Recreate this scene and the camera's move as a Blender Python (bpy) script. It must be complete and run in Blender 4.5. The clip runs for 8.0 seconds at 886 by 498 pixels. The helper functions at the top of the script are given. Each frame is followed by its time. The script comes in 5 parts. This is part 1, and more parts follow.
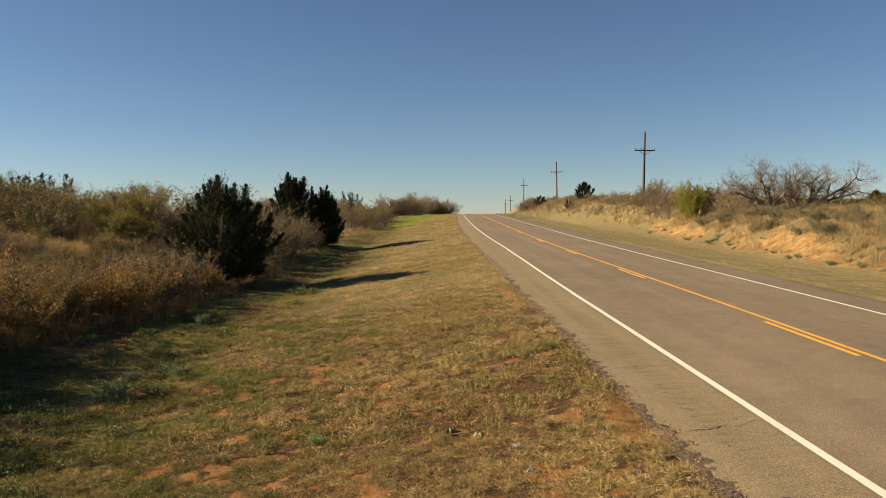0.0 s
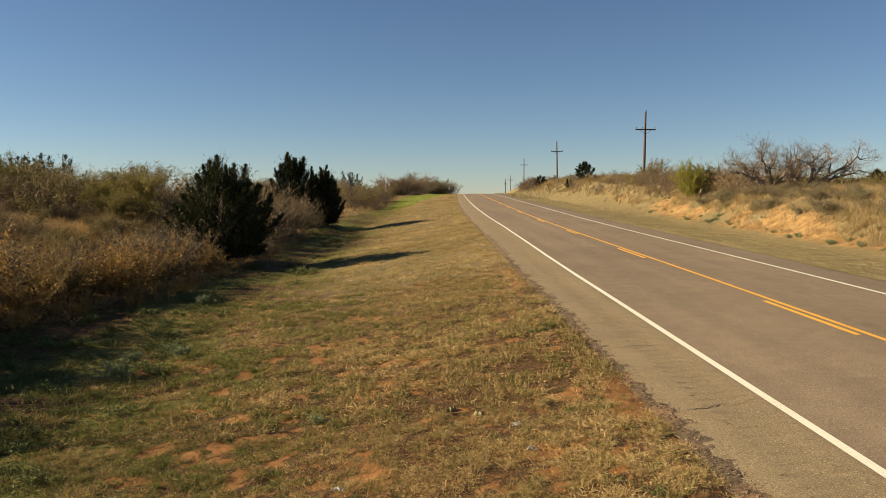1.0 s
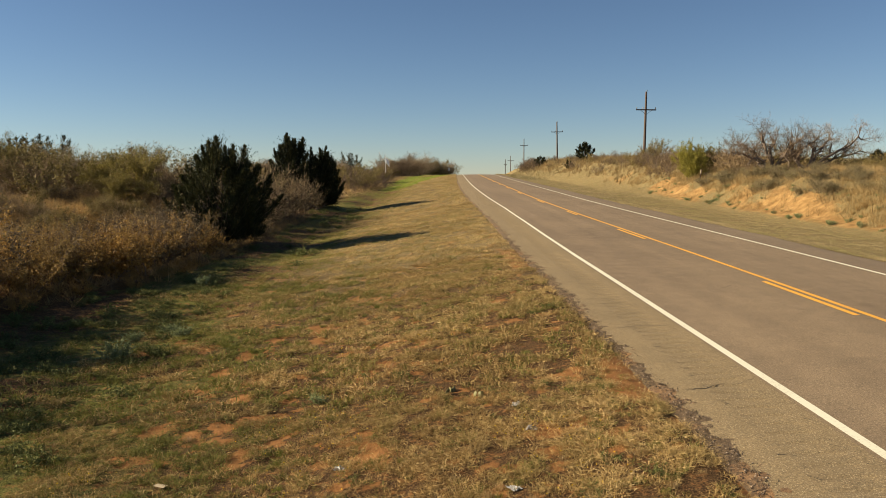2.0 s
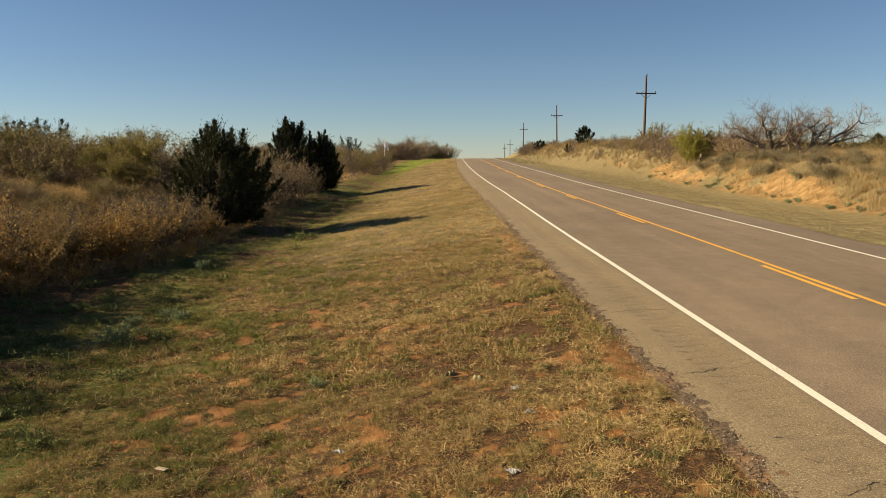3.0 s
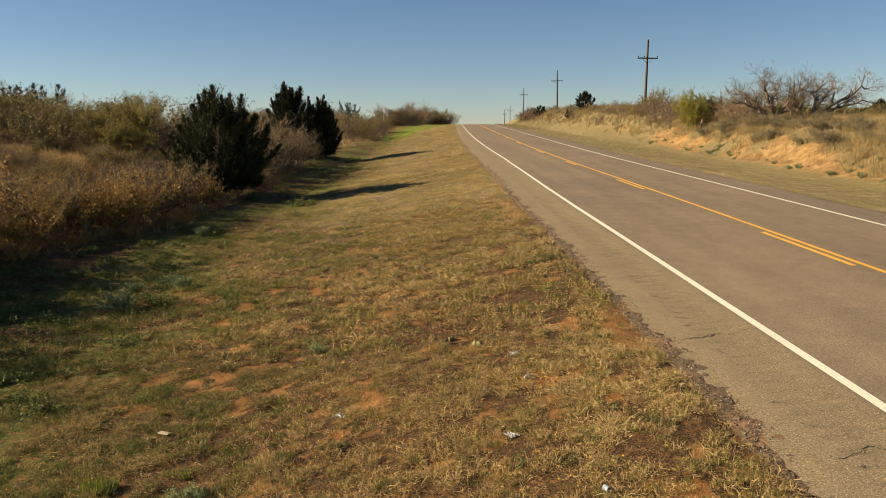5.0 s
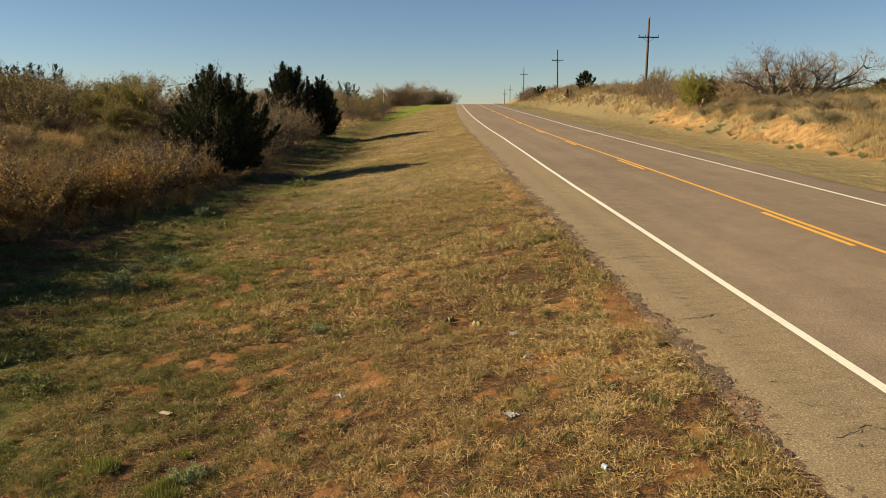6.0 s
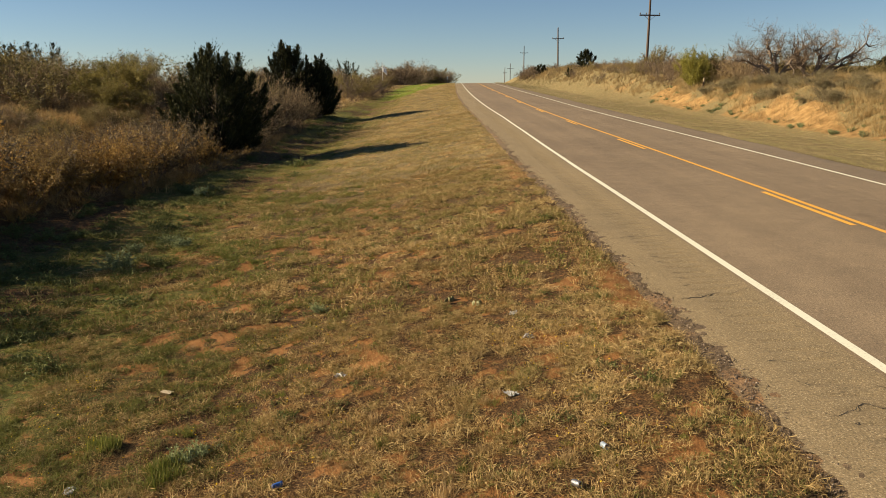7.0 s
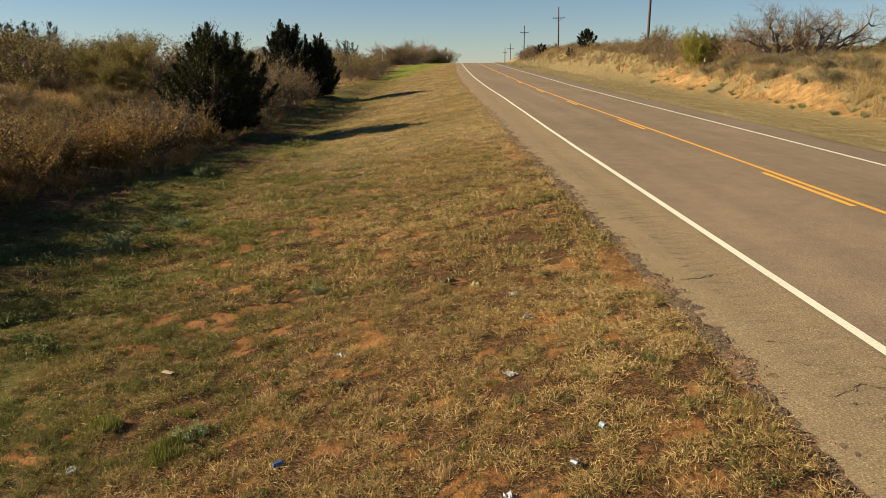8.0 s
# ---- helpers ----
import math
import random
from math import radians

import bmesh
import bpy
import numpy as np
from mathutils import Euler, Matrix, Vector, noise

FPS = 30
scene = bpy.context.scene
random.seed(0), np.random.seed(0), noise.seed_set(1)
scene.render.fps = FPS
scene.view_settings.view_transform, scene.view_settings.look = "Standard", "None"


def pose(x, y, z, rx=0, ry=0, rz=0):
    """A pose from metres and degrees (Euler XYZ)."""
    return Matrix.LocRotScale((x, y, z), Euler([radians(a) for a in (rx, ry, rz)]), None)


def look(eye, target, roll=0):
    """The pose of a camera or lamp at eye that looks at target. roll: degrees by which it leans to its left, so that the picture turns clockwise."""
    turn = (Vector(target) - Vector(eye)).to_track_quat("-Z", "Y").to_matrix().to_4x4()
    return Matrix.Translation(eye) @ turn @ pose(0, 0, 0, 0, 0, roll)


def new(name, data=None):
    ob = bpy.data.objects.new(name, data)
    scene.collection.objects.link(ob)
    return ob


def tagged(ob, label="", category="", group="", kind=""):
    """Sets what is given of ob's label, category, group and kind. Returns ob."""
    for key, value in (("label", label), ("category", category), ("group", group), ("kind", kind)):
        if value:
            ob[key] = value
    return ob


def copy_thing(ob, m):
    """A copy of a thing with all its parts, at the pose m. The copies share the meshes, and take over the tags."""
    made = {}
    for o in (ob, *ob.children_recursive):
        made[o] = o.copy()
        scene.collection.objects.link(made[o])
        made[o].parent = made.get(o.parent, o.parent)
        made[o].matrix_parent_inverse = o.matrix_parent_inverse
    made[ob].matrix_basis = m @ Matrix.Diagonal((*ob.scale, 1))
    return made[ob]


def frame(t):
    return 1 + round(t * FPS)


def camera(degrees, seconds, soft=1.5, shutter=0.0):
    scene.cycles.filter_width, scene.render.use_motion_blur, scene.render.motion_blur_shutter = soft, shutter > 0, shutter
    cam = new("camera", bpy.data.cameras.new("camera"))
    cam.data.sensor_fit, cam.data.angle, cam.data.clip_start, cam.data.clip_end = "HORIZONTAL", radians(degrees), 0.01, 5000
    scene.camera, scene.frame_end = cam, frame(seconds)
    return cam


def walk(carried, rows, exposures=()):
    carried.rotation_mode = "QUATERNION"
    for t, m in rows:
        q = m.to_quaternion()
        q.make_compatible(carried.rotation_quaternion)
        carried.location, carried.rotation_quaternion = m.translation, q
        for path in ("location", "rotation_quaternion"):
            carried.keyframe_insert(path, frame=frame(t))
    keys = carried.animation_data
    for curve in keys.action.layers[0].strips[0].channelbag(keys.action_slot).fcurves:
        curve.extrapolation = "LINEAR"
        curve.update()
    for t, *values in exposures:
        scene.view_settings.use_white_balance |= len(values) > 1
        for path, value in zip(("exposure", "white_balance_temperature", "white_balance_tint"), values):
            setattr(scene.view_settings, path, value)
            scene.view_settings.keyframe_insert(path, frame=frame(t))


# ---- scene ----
cam = camera(59.4, 8.0, soft=0.6)
# one hovering camera that tilts slowly down: seconds, yaw, pitch and roll in degrees
EYE = (0.0, 0.0, 3.0)
WALK = [
    (0, -1.170, -2.500, 0.000),
    (0.5, -1.178, -3.231, 0.027),
    (1, -1.165, -3.983, 0.095),
    (1.5, -1.163, -4.730, 0.122),
    (3, -1.235, -6.562, 0.122),
    (3.5, -1.258, -7.134, 0.110),
    (4, -1.268, -7.685, 0.122),
    (4.5, -1.262, -8.342, 0.115),
    (6, -1.286, -10.471, 0.170),
    (6.5, -1.304, -11.226, 0.153),
    (7, -1.302, -11.965, 0.205),
    (7.5, -1.302, -12.650, 0.225),
    (8, -1.318, -13.376, 0.180),
]
walk(cam, [(t, pose(*EYE, 90 + pitch, roll, yaw)) for t, yaw, pitch, roll in WALK])

# ---- daylight ----
SUN_UP, SUN_AHEAD = radians(24.6), radians(3)
world = bpy.data.worlds.new("sky")
scene.world = world
world.use_nodes = True
sky = world.node_tree.nodes.new("ShaderNodeTexSky")
sky.sky_type, sky.sun_disc = "NISHITA", False
sky.sun_elevation, sky.sun_rotation = SUN_UP, SUN_AHEAD - radians(90)
sky.altitude, sky.air_density, sky.dust_density, sky.ozone_density = 700, 0.85, 0.0, 3.1
back = world.node_tree.nodes["Background"]
back.inputs["Strength"].default_value = 0.0385
world.node_tree.links.new(sky.outputs[0], back.inputs["Color"])
sun_data = bpy.data.lights.new("sun", "SUN")
sun_data.energy, sun_data.angle, sun_data.color = 5.0, radians(0.55), (1.0, 0.82, 0.572)
sun = new("sun", sun_data)
to_sun = Vector((-math.cos(SUN_UP) * math.cos(SUN_AHEAD), math.cos(SUN_UP) * math.sin(SUN_AHEAD), math.sin(SUN_UP)))
sun.matrix_world = look(to_sun * 300, (0, 0, 0))
scene.view_settings.exposure = 1.14
# ---- the lie of the land: the road runs along +y, climbs to a crest and bends a little ----
def rnd(ix, iy, seed):
    v = np.sin(ix * 127.1 + iy * 311.7 + seed * 74.7) * 43758.5453
    return v - np.floor(v)


def vnoise(x, y, size, seed=0):
    """Smooth noise from 0 to 1 with cells of that size."""
    x, y = np.asarray(x, float) / size, np.asarray(y, float) / size
    ix, iy = np.floor(x), np.floor(y)
    fx, fy = x - ix, y - iy
    fx, fy = fx * fx * (3 - 2 * fx), fy * fy * (3 - 2 * fy)
    a = rnd(ix, iy, seed) * (1 - fx) + rnd(ix + 1, iy, seed) * fx
    b = rnd(ix, iy + 1, seed) * (1 - fx) + rnd(ix + 1, iy + 1, seed) * fx
    return a * (1 - fy) + b * fy


def smooth(a, b, v):
    k = np.clip((np.asarray(v, float) - a) / (b - a), 0, 1)
    return k * k * (3 - 2 * k)


ROAD_Y = np.arange(-400.0, 3200.0, 1.0)
ROAD_GRADE = np.interp(ROAD_Y, (-400, -60, 0, 45, 90, 170, 205, 245, 450, 600), (0, .012, .0211, .0205, .0165, .0150, 0, -.02, -.02, 0))
ROAD_Z = np.cumsum(ROAD_GRADE)
ROAD_Z -= np.interp(0, ROAD_Y, ROAD_Z)


def road_z(y):
    return np.interp(y, ROAD_Y, ROAD_Z)


BEND = np.interp(ROAD_Y, (-400, 24, 46, 62, 84, 120, 160, 200, 260, 400, 900, 3200), (0, 0, -.2, -.1, .5, 1.6, 3.0, 4.5, 6.9, 13, 40, 200))
BEND = np.convolve(np.pad(BEND, 8, "edge"), np.hanning(19)[1:-1] / np.hanning(19).sum(), "valid")


def bend(y):
    """How far the road has swung to the right of its near line."""
    return np.interp(y, ROAD_Y, BEND)


def narrows(u, y):
    """How far the near lane, its shoulder and the verge draw in towards the centre line up the hill."""
    most = np.interp(y, (24, 30, 38, 48, 62, 80, 100), (0, .07, .22, .36, .28, .09, 0))
    return most * smooth(-9, 2.5, u) * np.clip((8.33 - np.asarray(u, float)) / 3.7, 0, 1)


LINE_L, LINE_R, EDGE_R = 4.65, 11.90, 13.6


def ground_z(x, y):
    x, y = np.asarray(x, float), np.asarray(y, float)
    u = x - bend(y)
    u = u - narrows(u, y)
    near = np.interp(u, (-400, -150, -100, -60, -34, -20, -13, -9.5, -6, -2, 1.5, 2.72, 2.95, 3.15, 13.2, 13.42, 15.5, 19, 20.6, 22.5, 24.5, 28, 40, 120, 400),
                     (7.5, 7.0, 5.5, 3.2, 1.2, 0.1, -.60, -1.0, -1.0, -.72, -.20, -.055, -.075, -.13, -.13, -.05, -.32, -.42, -.05, 1.05, 1.75, 2.2, 2.4, 3.0, 3.0))
    far = np.interp(u, (-400, -150, -100, -60, -34, -20, -13, -9.5, -6, -2, 1.5, 2.72, 2.95, 3.15, 13.2, 13.42, 15.5, 18, 20.0, 22.5, 25, 28, 40, 120, 400),
                    (3.0, 2.0, .8, -.9, -1.9, -1.6, -1.25, -1.05, -.95, -.25, -.10, -.055, -.075, -.13, -.13, -.05, -.2, -.1, .9, 2.2, 2.8, 3.2, 3.4, 3.0, 3.0))
    k = smooth(55, 105, y)
    z = road_z(y) + near * (1 - k) + far * k
    past = smooth(330, 700, y)
    z = z * (1 - past) + (road_z(y) - 1.5) * past
    off = np.maximum(np.maximum(2.6 - u, u - 14.2), 0)
    rough = np.clip(off / 3, 0, 1)
    z = z + rough * ((vnoise(x, y, .24, 8) - .5) * .06 + (vnoise(x, y, 0.55, 1) - .5) * .055 + (vnoise(x, y, 2.3, 2) - .5) * .12 + (vnoise(x, y, 9, 3) - .5) * .25 * np.clip(off / 10, 0, 1))
    z = z - .26 * np.exp(-((u + 5.6) / 2.1) ** 2) * smooth(26, 40, y) * smooth(125, 95, y)
    z = z + .5 * smooth(135, 172, y) * smooth(300, 230, y) * smooth(-17, -11, u) * smooth(-1.5, -4.5, u)
    hill = np.clip((np.abs(u - 8) - 22) / 20, 0, 1)
    z = z + hill * ((vnoise(x, y, 23, 4) - .5) * 1.2 + (vnoise(x, y, 70, 5) - .5) * 2.0)
    bank = smooth(19.5, 21.5, u) * (1 - smooth(25, 30, u))
    z = z + bank * ((vnoise(x, y, 2.0, 6) - .5) * .55 + (vnoise(x, y, .8, 7) - .5) * .34)
    return z
# ---- end of the land ----


# ---- making meshes ----
def mesh(name, verts, faces, mat, smooth_shade=False):
    """A mesh from an array of points and an array of faces that all have the same number of corners."""
    me = bpy.data.meshes.new(name)
    verts, faces = np.asarray(verts, np.float32), np.asarray(faces, np.int32)
    n = faces.shape[1]
    me.vertices.add(len(verts))
    me.vertices.foreach_set("co", verts.ravel())
    me.loops.add(faces.size)
    me.loops.foreach_set("vertex_index", faces.ravel())
    me.polygons.add(len(faces))
    me.polygons.foreach_set("loop_start", np.arange(0, faces.size, n, dtype=np.int32))
    if smooth_shade:
        me.polygons.foreach_set("use_smooth", np.ones(len(faces), bool))
    me.update(calc_edges=True)
    me.materials.append(mat)
    return me


def part_np(name, verts, faces, mat, parent=None, label="", smooth_shade=False):
    ob = new(name, mesh(name, verts, faces, mat, smooth_shade))
    ob.parent = parent
    return tagged(ob, label)


def part(name, bm, mat, parent=None, label="", smooth_shade=False):
    me = bpy.data.meshes.new(name)
    bm.to_mesh(me)
    bm.free()
    me.materials.append(mat)
    if smooth_shade:
        me.polygons.foreach_set("use_smooth", np.ones(len(me.polygons), bool))
    ob = new(name, me)
    ob.parent = parent
    return tagged(ob, label)


def thing(name, label, category, group="", at=(0, 0, 0), turn=0, size=1):
    ob = tagged(new(name), label, category, group)
    ob.empty_display_size = 0.2
    ob.matrix_basis = pose(*at, 0, 0, turn) @ Matrix.Scale(size, 4)
    return ob


def box(bm, m, sx, sy, sz, bevel=0.0):
    made = bmesh.ops.create_cube(bm, size=1, matrix=m @ Matrix.Diagonal((sx, sy, sz, 1)))
    if bevel:
        edges = list({e for v in made["verts"] for e in v.link_edges})
        bmesh.ops.bevel(bm, geom=edges, offset=bevel, segments=2, affect="EDGES", profile=0.6)


def lathe(bm, rings, segments=12, m=Matrix()):
    """A turned body from rings of (radius, height)."""
    rows = [[bm.verts.new(m @ Vector((r * math.cos(6.28319 * k / segments), r * math.sin(6.28319 * k / segments), z))) for k in range(segments)] for r, z in rings]
    for a, b in zip(rows, rows[1:]):
        for k in range(segments):
            bm.faces.new((a[k], a[(k + 1) % segments], b[(k + 1) % segments], b[k]))
    bm.faces.new(rows[0][::-1])
    bm.faces.new(rows[-1])


def tubes(segs, sides=3):
    """Thin tapered tubes, one a row of segs: from xyz, to xyz, first and last radius."""
    s = np.asarray(segs, float)
    a, b = s[:, :3], s[:, 3:6]
    d = b - a
    d /= np.linalg.norm(d, axis=1)[:, None] + 1e-9
    ref = np.where(np.abs(d[:, 2:3]) > .9, np.array([[1.0, 0, 0]]), np.array([[0, 0, 1.0]]))
    p = np.cross(d, ref)
    p /= np.linalg.norm(p, axis=1)[:, None] + 1e-9
    q = np.cross(d, p)
    ang = np.arange(sides) * 2 * np.pi / sides
    ring = p[:, None, :] * np.cos(ang)[None, :, None] + q[:, None, :] * np.sin(ang)[None, :, None]
    verts = np.concatenate([a[:, None, :] + ring * s[:, 6, None, None], b[:, None, :] + ring * s[:, 7, None, None]], 1)
    k = np.arange(sides)
    quad = np.stack([k, (k + 1) % sides, (k + 1) % sides + sides, k + sides], 1)
    faces = (np.arange(len(s)) * 2 * sides)[:, None, None] + quad[None]
    return verts.reshape(-1, 3), faces.reshape(-1, 4)


def slivers(rng, segs):
    """Fine twigs, one thin tapering triangle each."""
    s = np.asarray(segs, float)
    a, b = s[:, :3], s[:, 3:6]
    side = np.cross(b - a, rng.normal(size=a.shape))
    side /= np.linalg.norm(side, axis=1)[:, None] + 1e-9
    v = np.stack([a - side * s[:, 6:7], a + side * s[:, 6:7], b], 1)
    return v.reshape(-1, 3), np.arange(len(s) * 3).reshape(-1, 3)


def joined(*bodies):
    """Several bodies of points and faces as one, cut into triangles."""
    V, F, n = [], [], 0
    for v, f in bodies:
        if len(v):
            f = np.asarray(f)
            if f.shape[1] == 4:
                f = np.concatenate([f[:, (0, 1, 2)], f[:, (0, 2, 3)]])
            V.append(v)
            F.append(f + n)
            n += len(v)
    return np.concatenate(V), np.concatenate(F)


def unit(v):
    return v / (np.linalg.norm(v, axis=-1, keepdims=True) + 1e-9)


def leaves(rng, points, length, width, up=0.3, spread=1.0, toward=None, light=False):
    """Small pointed leaves, each at a point, with a fold; the light ones are single triangles."""
    n = len(points)
    d = unit(rng.normal(size=(n, 3)) * spread + np.array([0, 0, up]) + (0 if toward is None else toward))
    side = unit(np.cross(d, rng.normal(size=(n, 3))))
    le, wi = length * rng.uniform(.6, 1.3, (n, 1)), width * rng.uniform(.6, 1.3, (n, 1))
    mid = points + d * le * .45
    lift = np.cross(d, side) * wi * .25
    if light:
        v = np.stack([points - side * wi * .5, points + side * wi * .5, points + d * le], 1)
        return v.reshape(-1, 3), np.arange(n * 3).reshape(-1, 3)
    v = np.stack([points, mid + side * wi * .5 + lift, points + d * le, mid - side * wi * .5 + lift], 1)
    return v.reshape(-1, 3), np.arange(n * 4).reshape(-1, 4)


def blades(rng, points, length, width, lean):
    """Grass blades of one tapering triangle each, leaning in all directions."""
    n = len(points)
    a = rng.uniform(0, 2 * np.pi, n)
    tilt = np.clip(rng.normal(lean, .35, n), 0.02, 1.5)
    d = np.stack([np.cos(a) * np.sin(tilt), np.sin(a) * np.sin(tilt), np.cos(tilt)], 1)
    w = rng.uniform(0, np.pi, n)
    side = np.stack([np.cos(w), np.sin(w), np.zeros(n)], 1)
    length, width = np.broadcast_to(length, n) * rng.uniform(.5, 1.35, n), np.broadcast_to(width, n) * rng.uniform(.7, 1.3, n)
    v = np.stack([points - side * width[:, None] * .5, points + side * width[:, None] * .5, points + d * length[:, None]], 1)
    return v.reshape(-1, 3), np.arange(n * 3).reshape(-1, 3)


# ---- materials ----
def shader(name):
    mat = bpy.data.materials.new(name)
    mat.use_nodes = True
    nodes, links = mat.node_tree.nodes, mat.node_tree.links
    return mat, nodes, links, nodes["Principled BSDF"]


def ramp(nodes, stops):
    r = nodes.new("ShaderNodeValToRGB")
    while len(r.color_ramp.elements) < len(stops):
        r.color_ramp.elements.new(0.5)
    for e, (p, c) in zip(r.color_ramp.elements, stops):
        e.position, e.color = p, (*c, 1) if len(c) == 3 else c
    return r


def noise_tex(nodes, links, coords, scale, detail=4.0, rough=0.55):
    n = nodes.new("ShaderNodeTexNoise")
    n.inputs["Scale"].default_value, n.inputs["Detail"].default_value, n.inputs["Roughness"].default_value = scale, detail, rough
    links.new(coords, n.inputs["Vector"])
    return n.outputs["Fac"]


def mix(nodes, links, fac, a, b, blend="MIX"):
    m = nodes.new("ShaderNodeMix")
    m.data_type, m.blend_type = "RGBA", blend
    for slot, v in ((m.inputs["Factor"], fac), (m.inputs["A"], a), (m.inputs["B"], b)):
        if isinstance(v, bpy.types.NodeSocket):
            links.new(v, slot)
        else:
            slot.default_value = v if isinstance(v, (int, float)) else (*v, 1)
    return m.outputs["Result"]


def mathn(nodes, links, op, a, b=0.0):
    m = nodes.new("ShaderNodeMath")
    m.operation, m.use_clamp = op, True
    for slot, v in zip(m.inputs, (a, b)):
        if isinstance(v, bpy.types.NodeSocket):
            links.new(v, slot)
        else:
            slot.default_value = v
    return m.outputs[0]


def bumped(nodes, links, bsdf, heights, strength, distance):
    b = nodes.new("ShaderNodeBump")
    b.inputs["Strength"].default_value, b.inputs["Distance"].default_value = strength, distance
    links.new(heights, b.inputs["Height"])
    links.new(b.outputs[0], bsdf.inputs["Normal"])


def world_place(nodes):
    return nodes.new("ShaderNodeNewGeometry").outputs["Position"]


def surface(name, dark, light, scale, rough=0.85, fine=8.0, bump=0.3, depth=0.01, metal=0.0, own=False):
    """A plain worn surface: two colours mixed by coarse and fine noise, with relief."""
    mat, nodes, links, bsdf = shader(name)
    coords = nodes.new("ShaderNodeTexCoord").outputs["Object"] if own else world_place(nodes)
    coarse, small = noise_tex(nodes, links, coords, scale), noise_tex(nodes, links, coords, scale * fine)
    f = mathn(nodes, links, "MULTIPLY", mathn(nodes, links, "ADD", coarse, small), 0.5)
    r = ramp(nodes, [(.3, dark), (.7, light)])
    links.new(f, r.inputs[0])
    links.new(r.outputs[0], bsdf.inputs["Base Color"])
    bsdf.inputs["Roughness"].default_value, bsdf.inputs["Metallic"].default_value = rough, metal
    bumped(nodes, links, bsdf, small, bump, depth)
    return mat


def plant(name, stops, patch=None, patch_scale=0.4, through_light=0.3, rough=0.75, shift=0.25, toned=False):
    """Leaves, needles or blades: each takes its own tone from the stops; patches of another tone run through the stand."""
    mat, nodes, links, bsdf = shader(name)
    geo = nodes.new("ShaderNodeNewGeometry")
    r = ramp(nodes, stops)
    pick = geo.outputs["Random Per Island"]
    if toned:
        tone = nodes.new("ShaderNodeAttribute")
        tone.attribute_name = "tone"
        pick = mathn(nodes, links, "ADD", mathn(nodes, links, "MULTIPLY", pick, .45), mathn(nodes, links, "MULTIPLY", tone.outputs["Fac"], .55))
    links.new(pick, r.inputs[0])
    col = r.outputs[0]
    if patch:
        n = noise_tex(nodes, links, geo.outputs["Position"], patch_scale, 3.0)
        k = ramp(nodes, [(.45, (0, 0, 0)), (.62, (1, 1, 1))])
        links.new(n, k.inputs[0])
        col = mix(nodes, links, mathn(nodes, links, "MULTIPLY", k.outputs[0], 0.7), col, patch)
    info = nodes.new("ShaderNodeObjectInfo")
    bright = ramp(nodes, [(0, (1 - shift,) * 3), (1, (1 + shift * .6, 1 + shift * .5, 1 + shift * .3))])
    links.new(info.outputs["Random"], bright.inputs[0])
    col = mix(nodes, links, 1.0, col, bright.outputs[0], "MULTIPLY")
    links.new(col, bsdf.inputs["Base Color"])
    bsdf.inputs["Roughness"].default_value = rough
    bsdf.inputs["Specular IOR Level"].default_value = 0.25
    thin = nodes.new("ShaderNodeBsdfTranslucent")
    links.new(col, thin.inputs["Color"])
    both = nodes.new("ShaderNodeMixShader")
    both.inputs[0].default_value = through_light
    links.new(bsdf.outputs[0], both.inputs[1])
    links.new(thin.outputs[0], both.inputs[2])
    links.new(both.outputs[0], nodes["Material Output"].inputs["Surface"])
    return mat


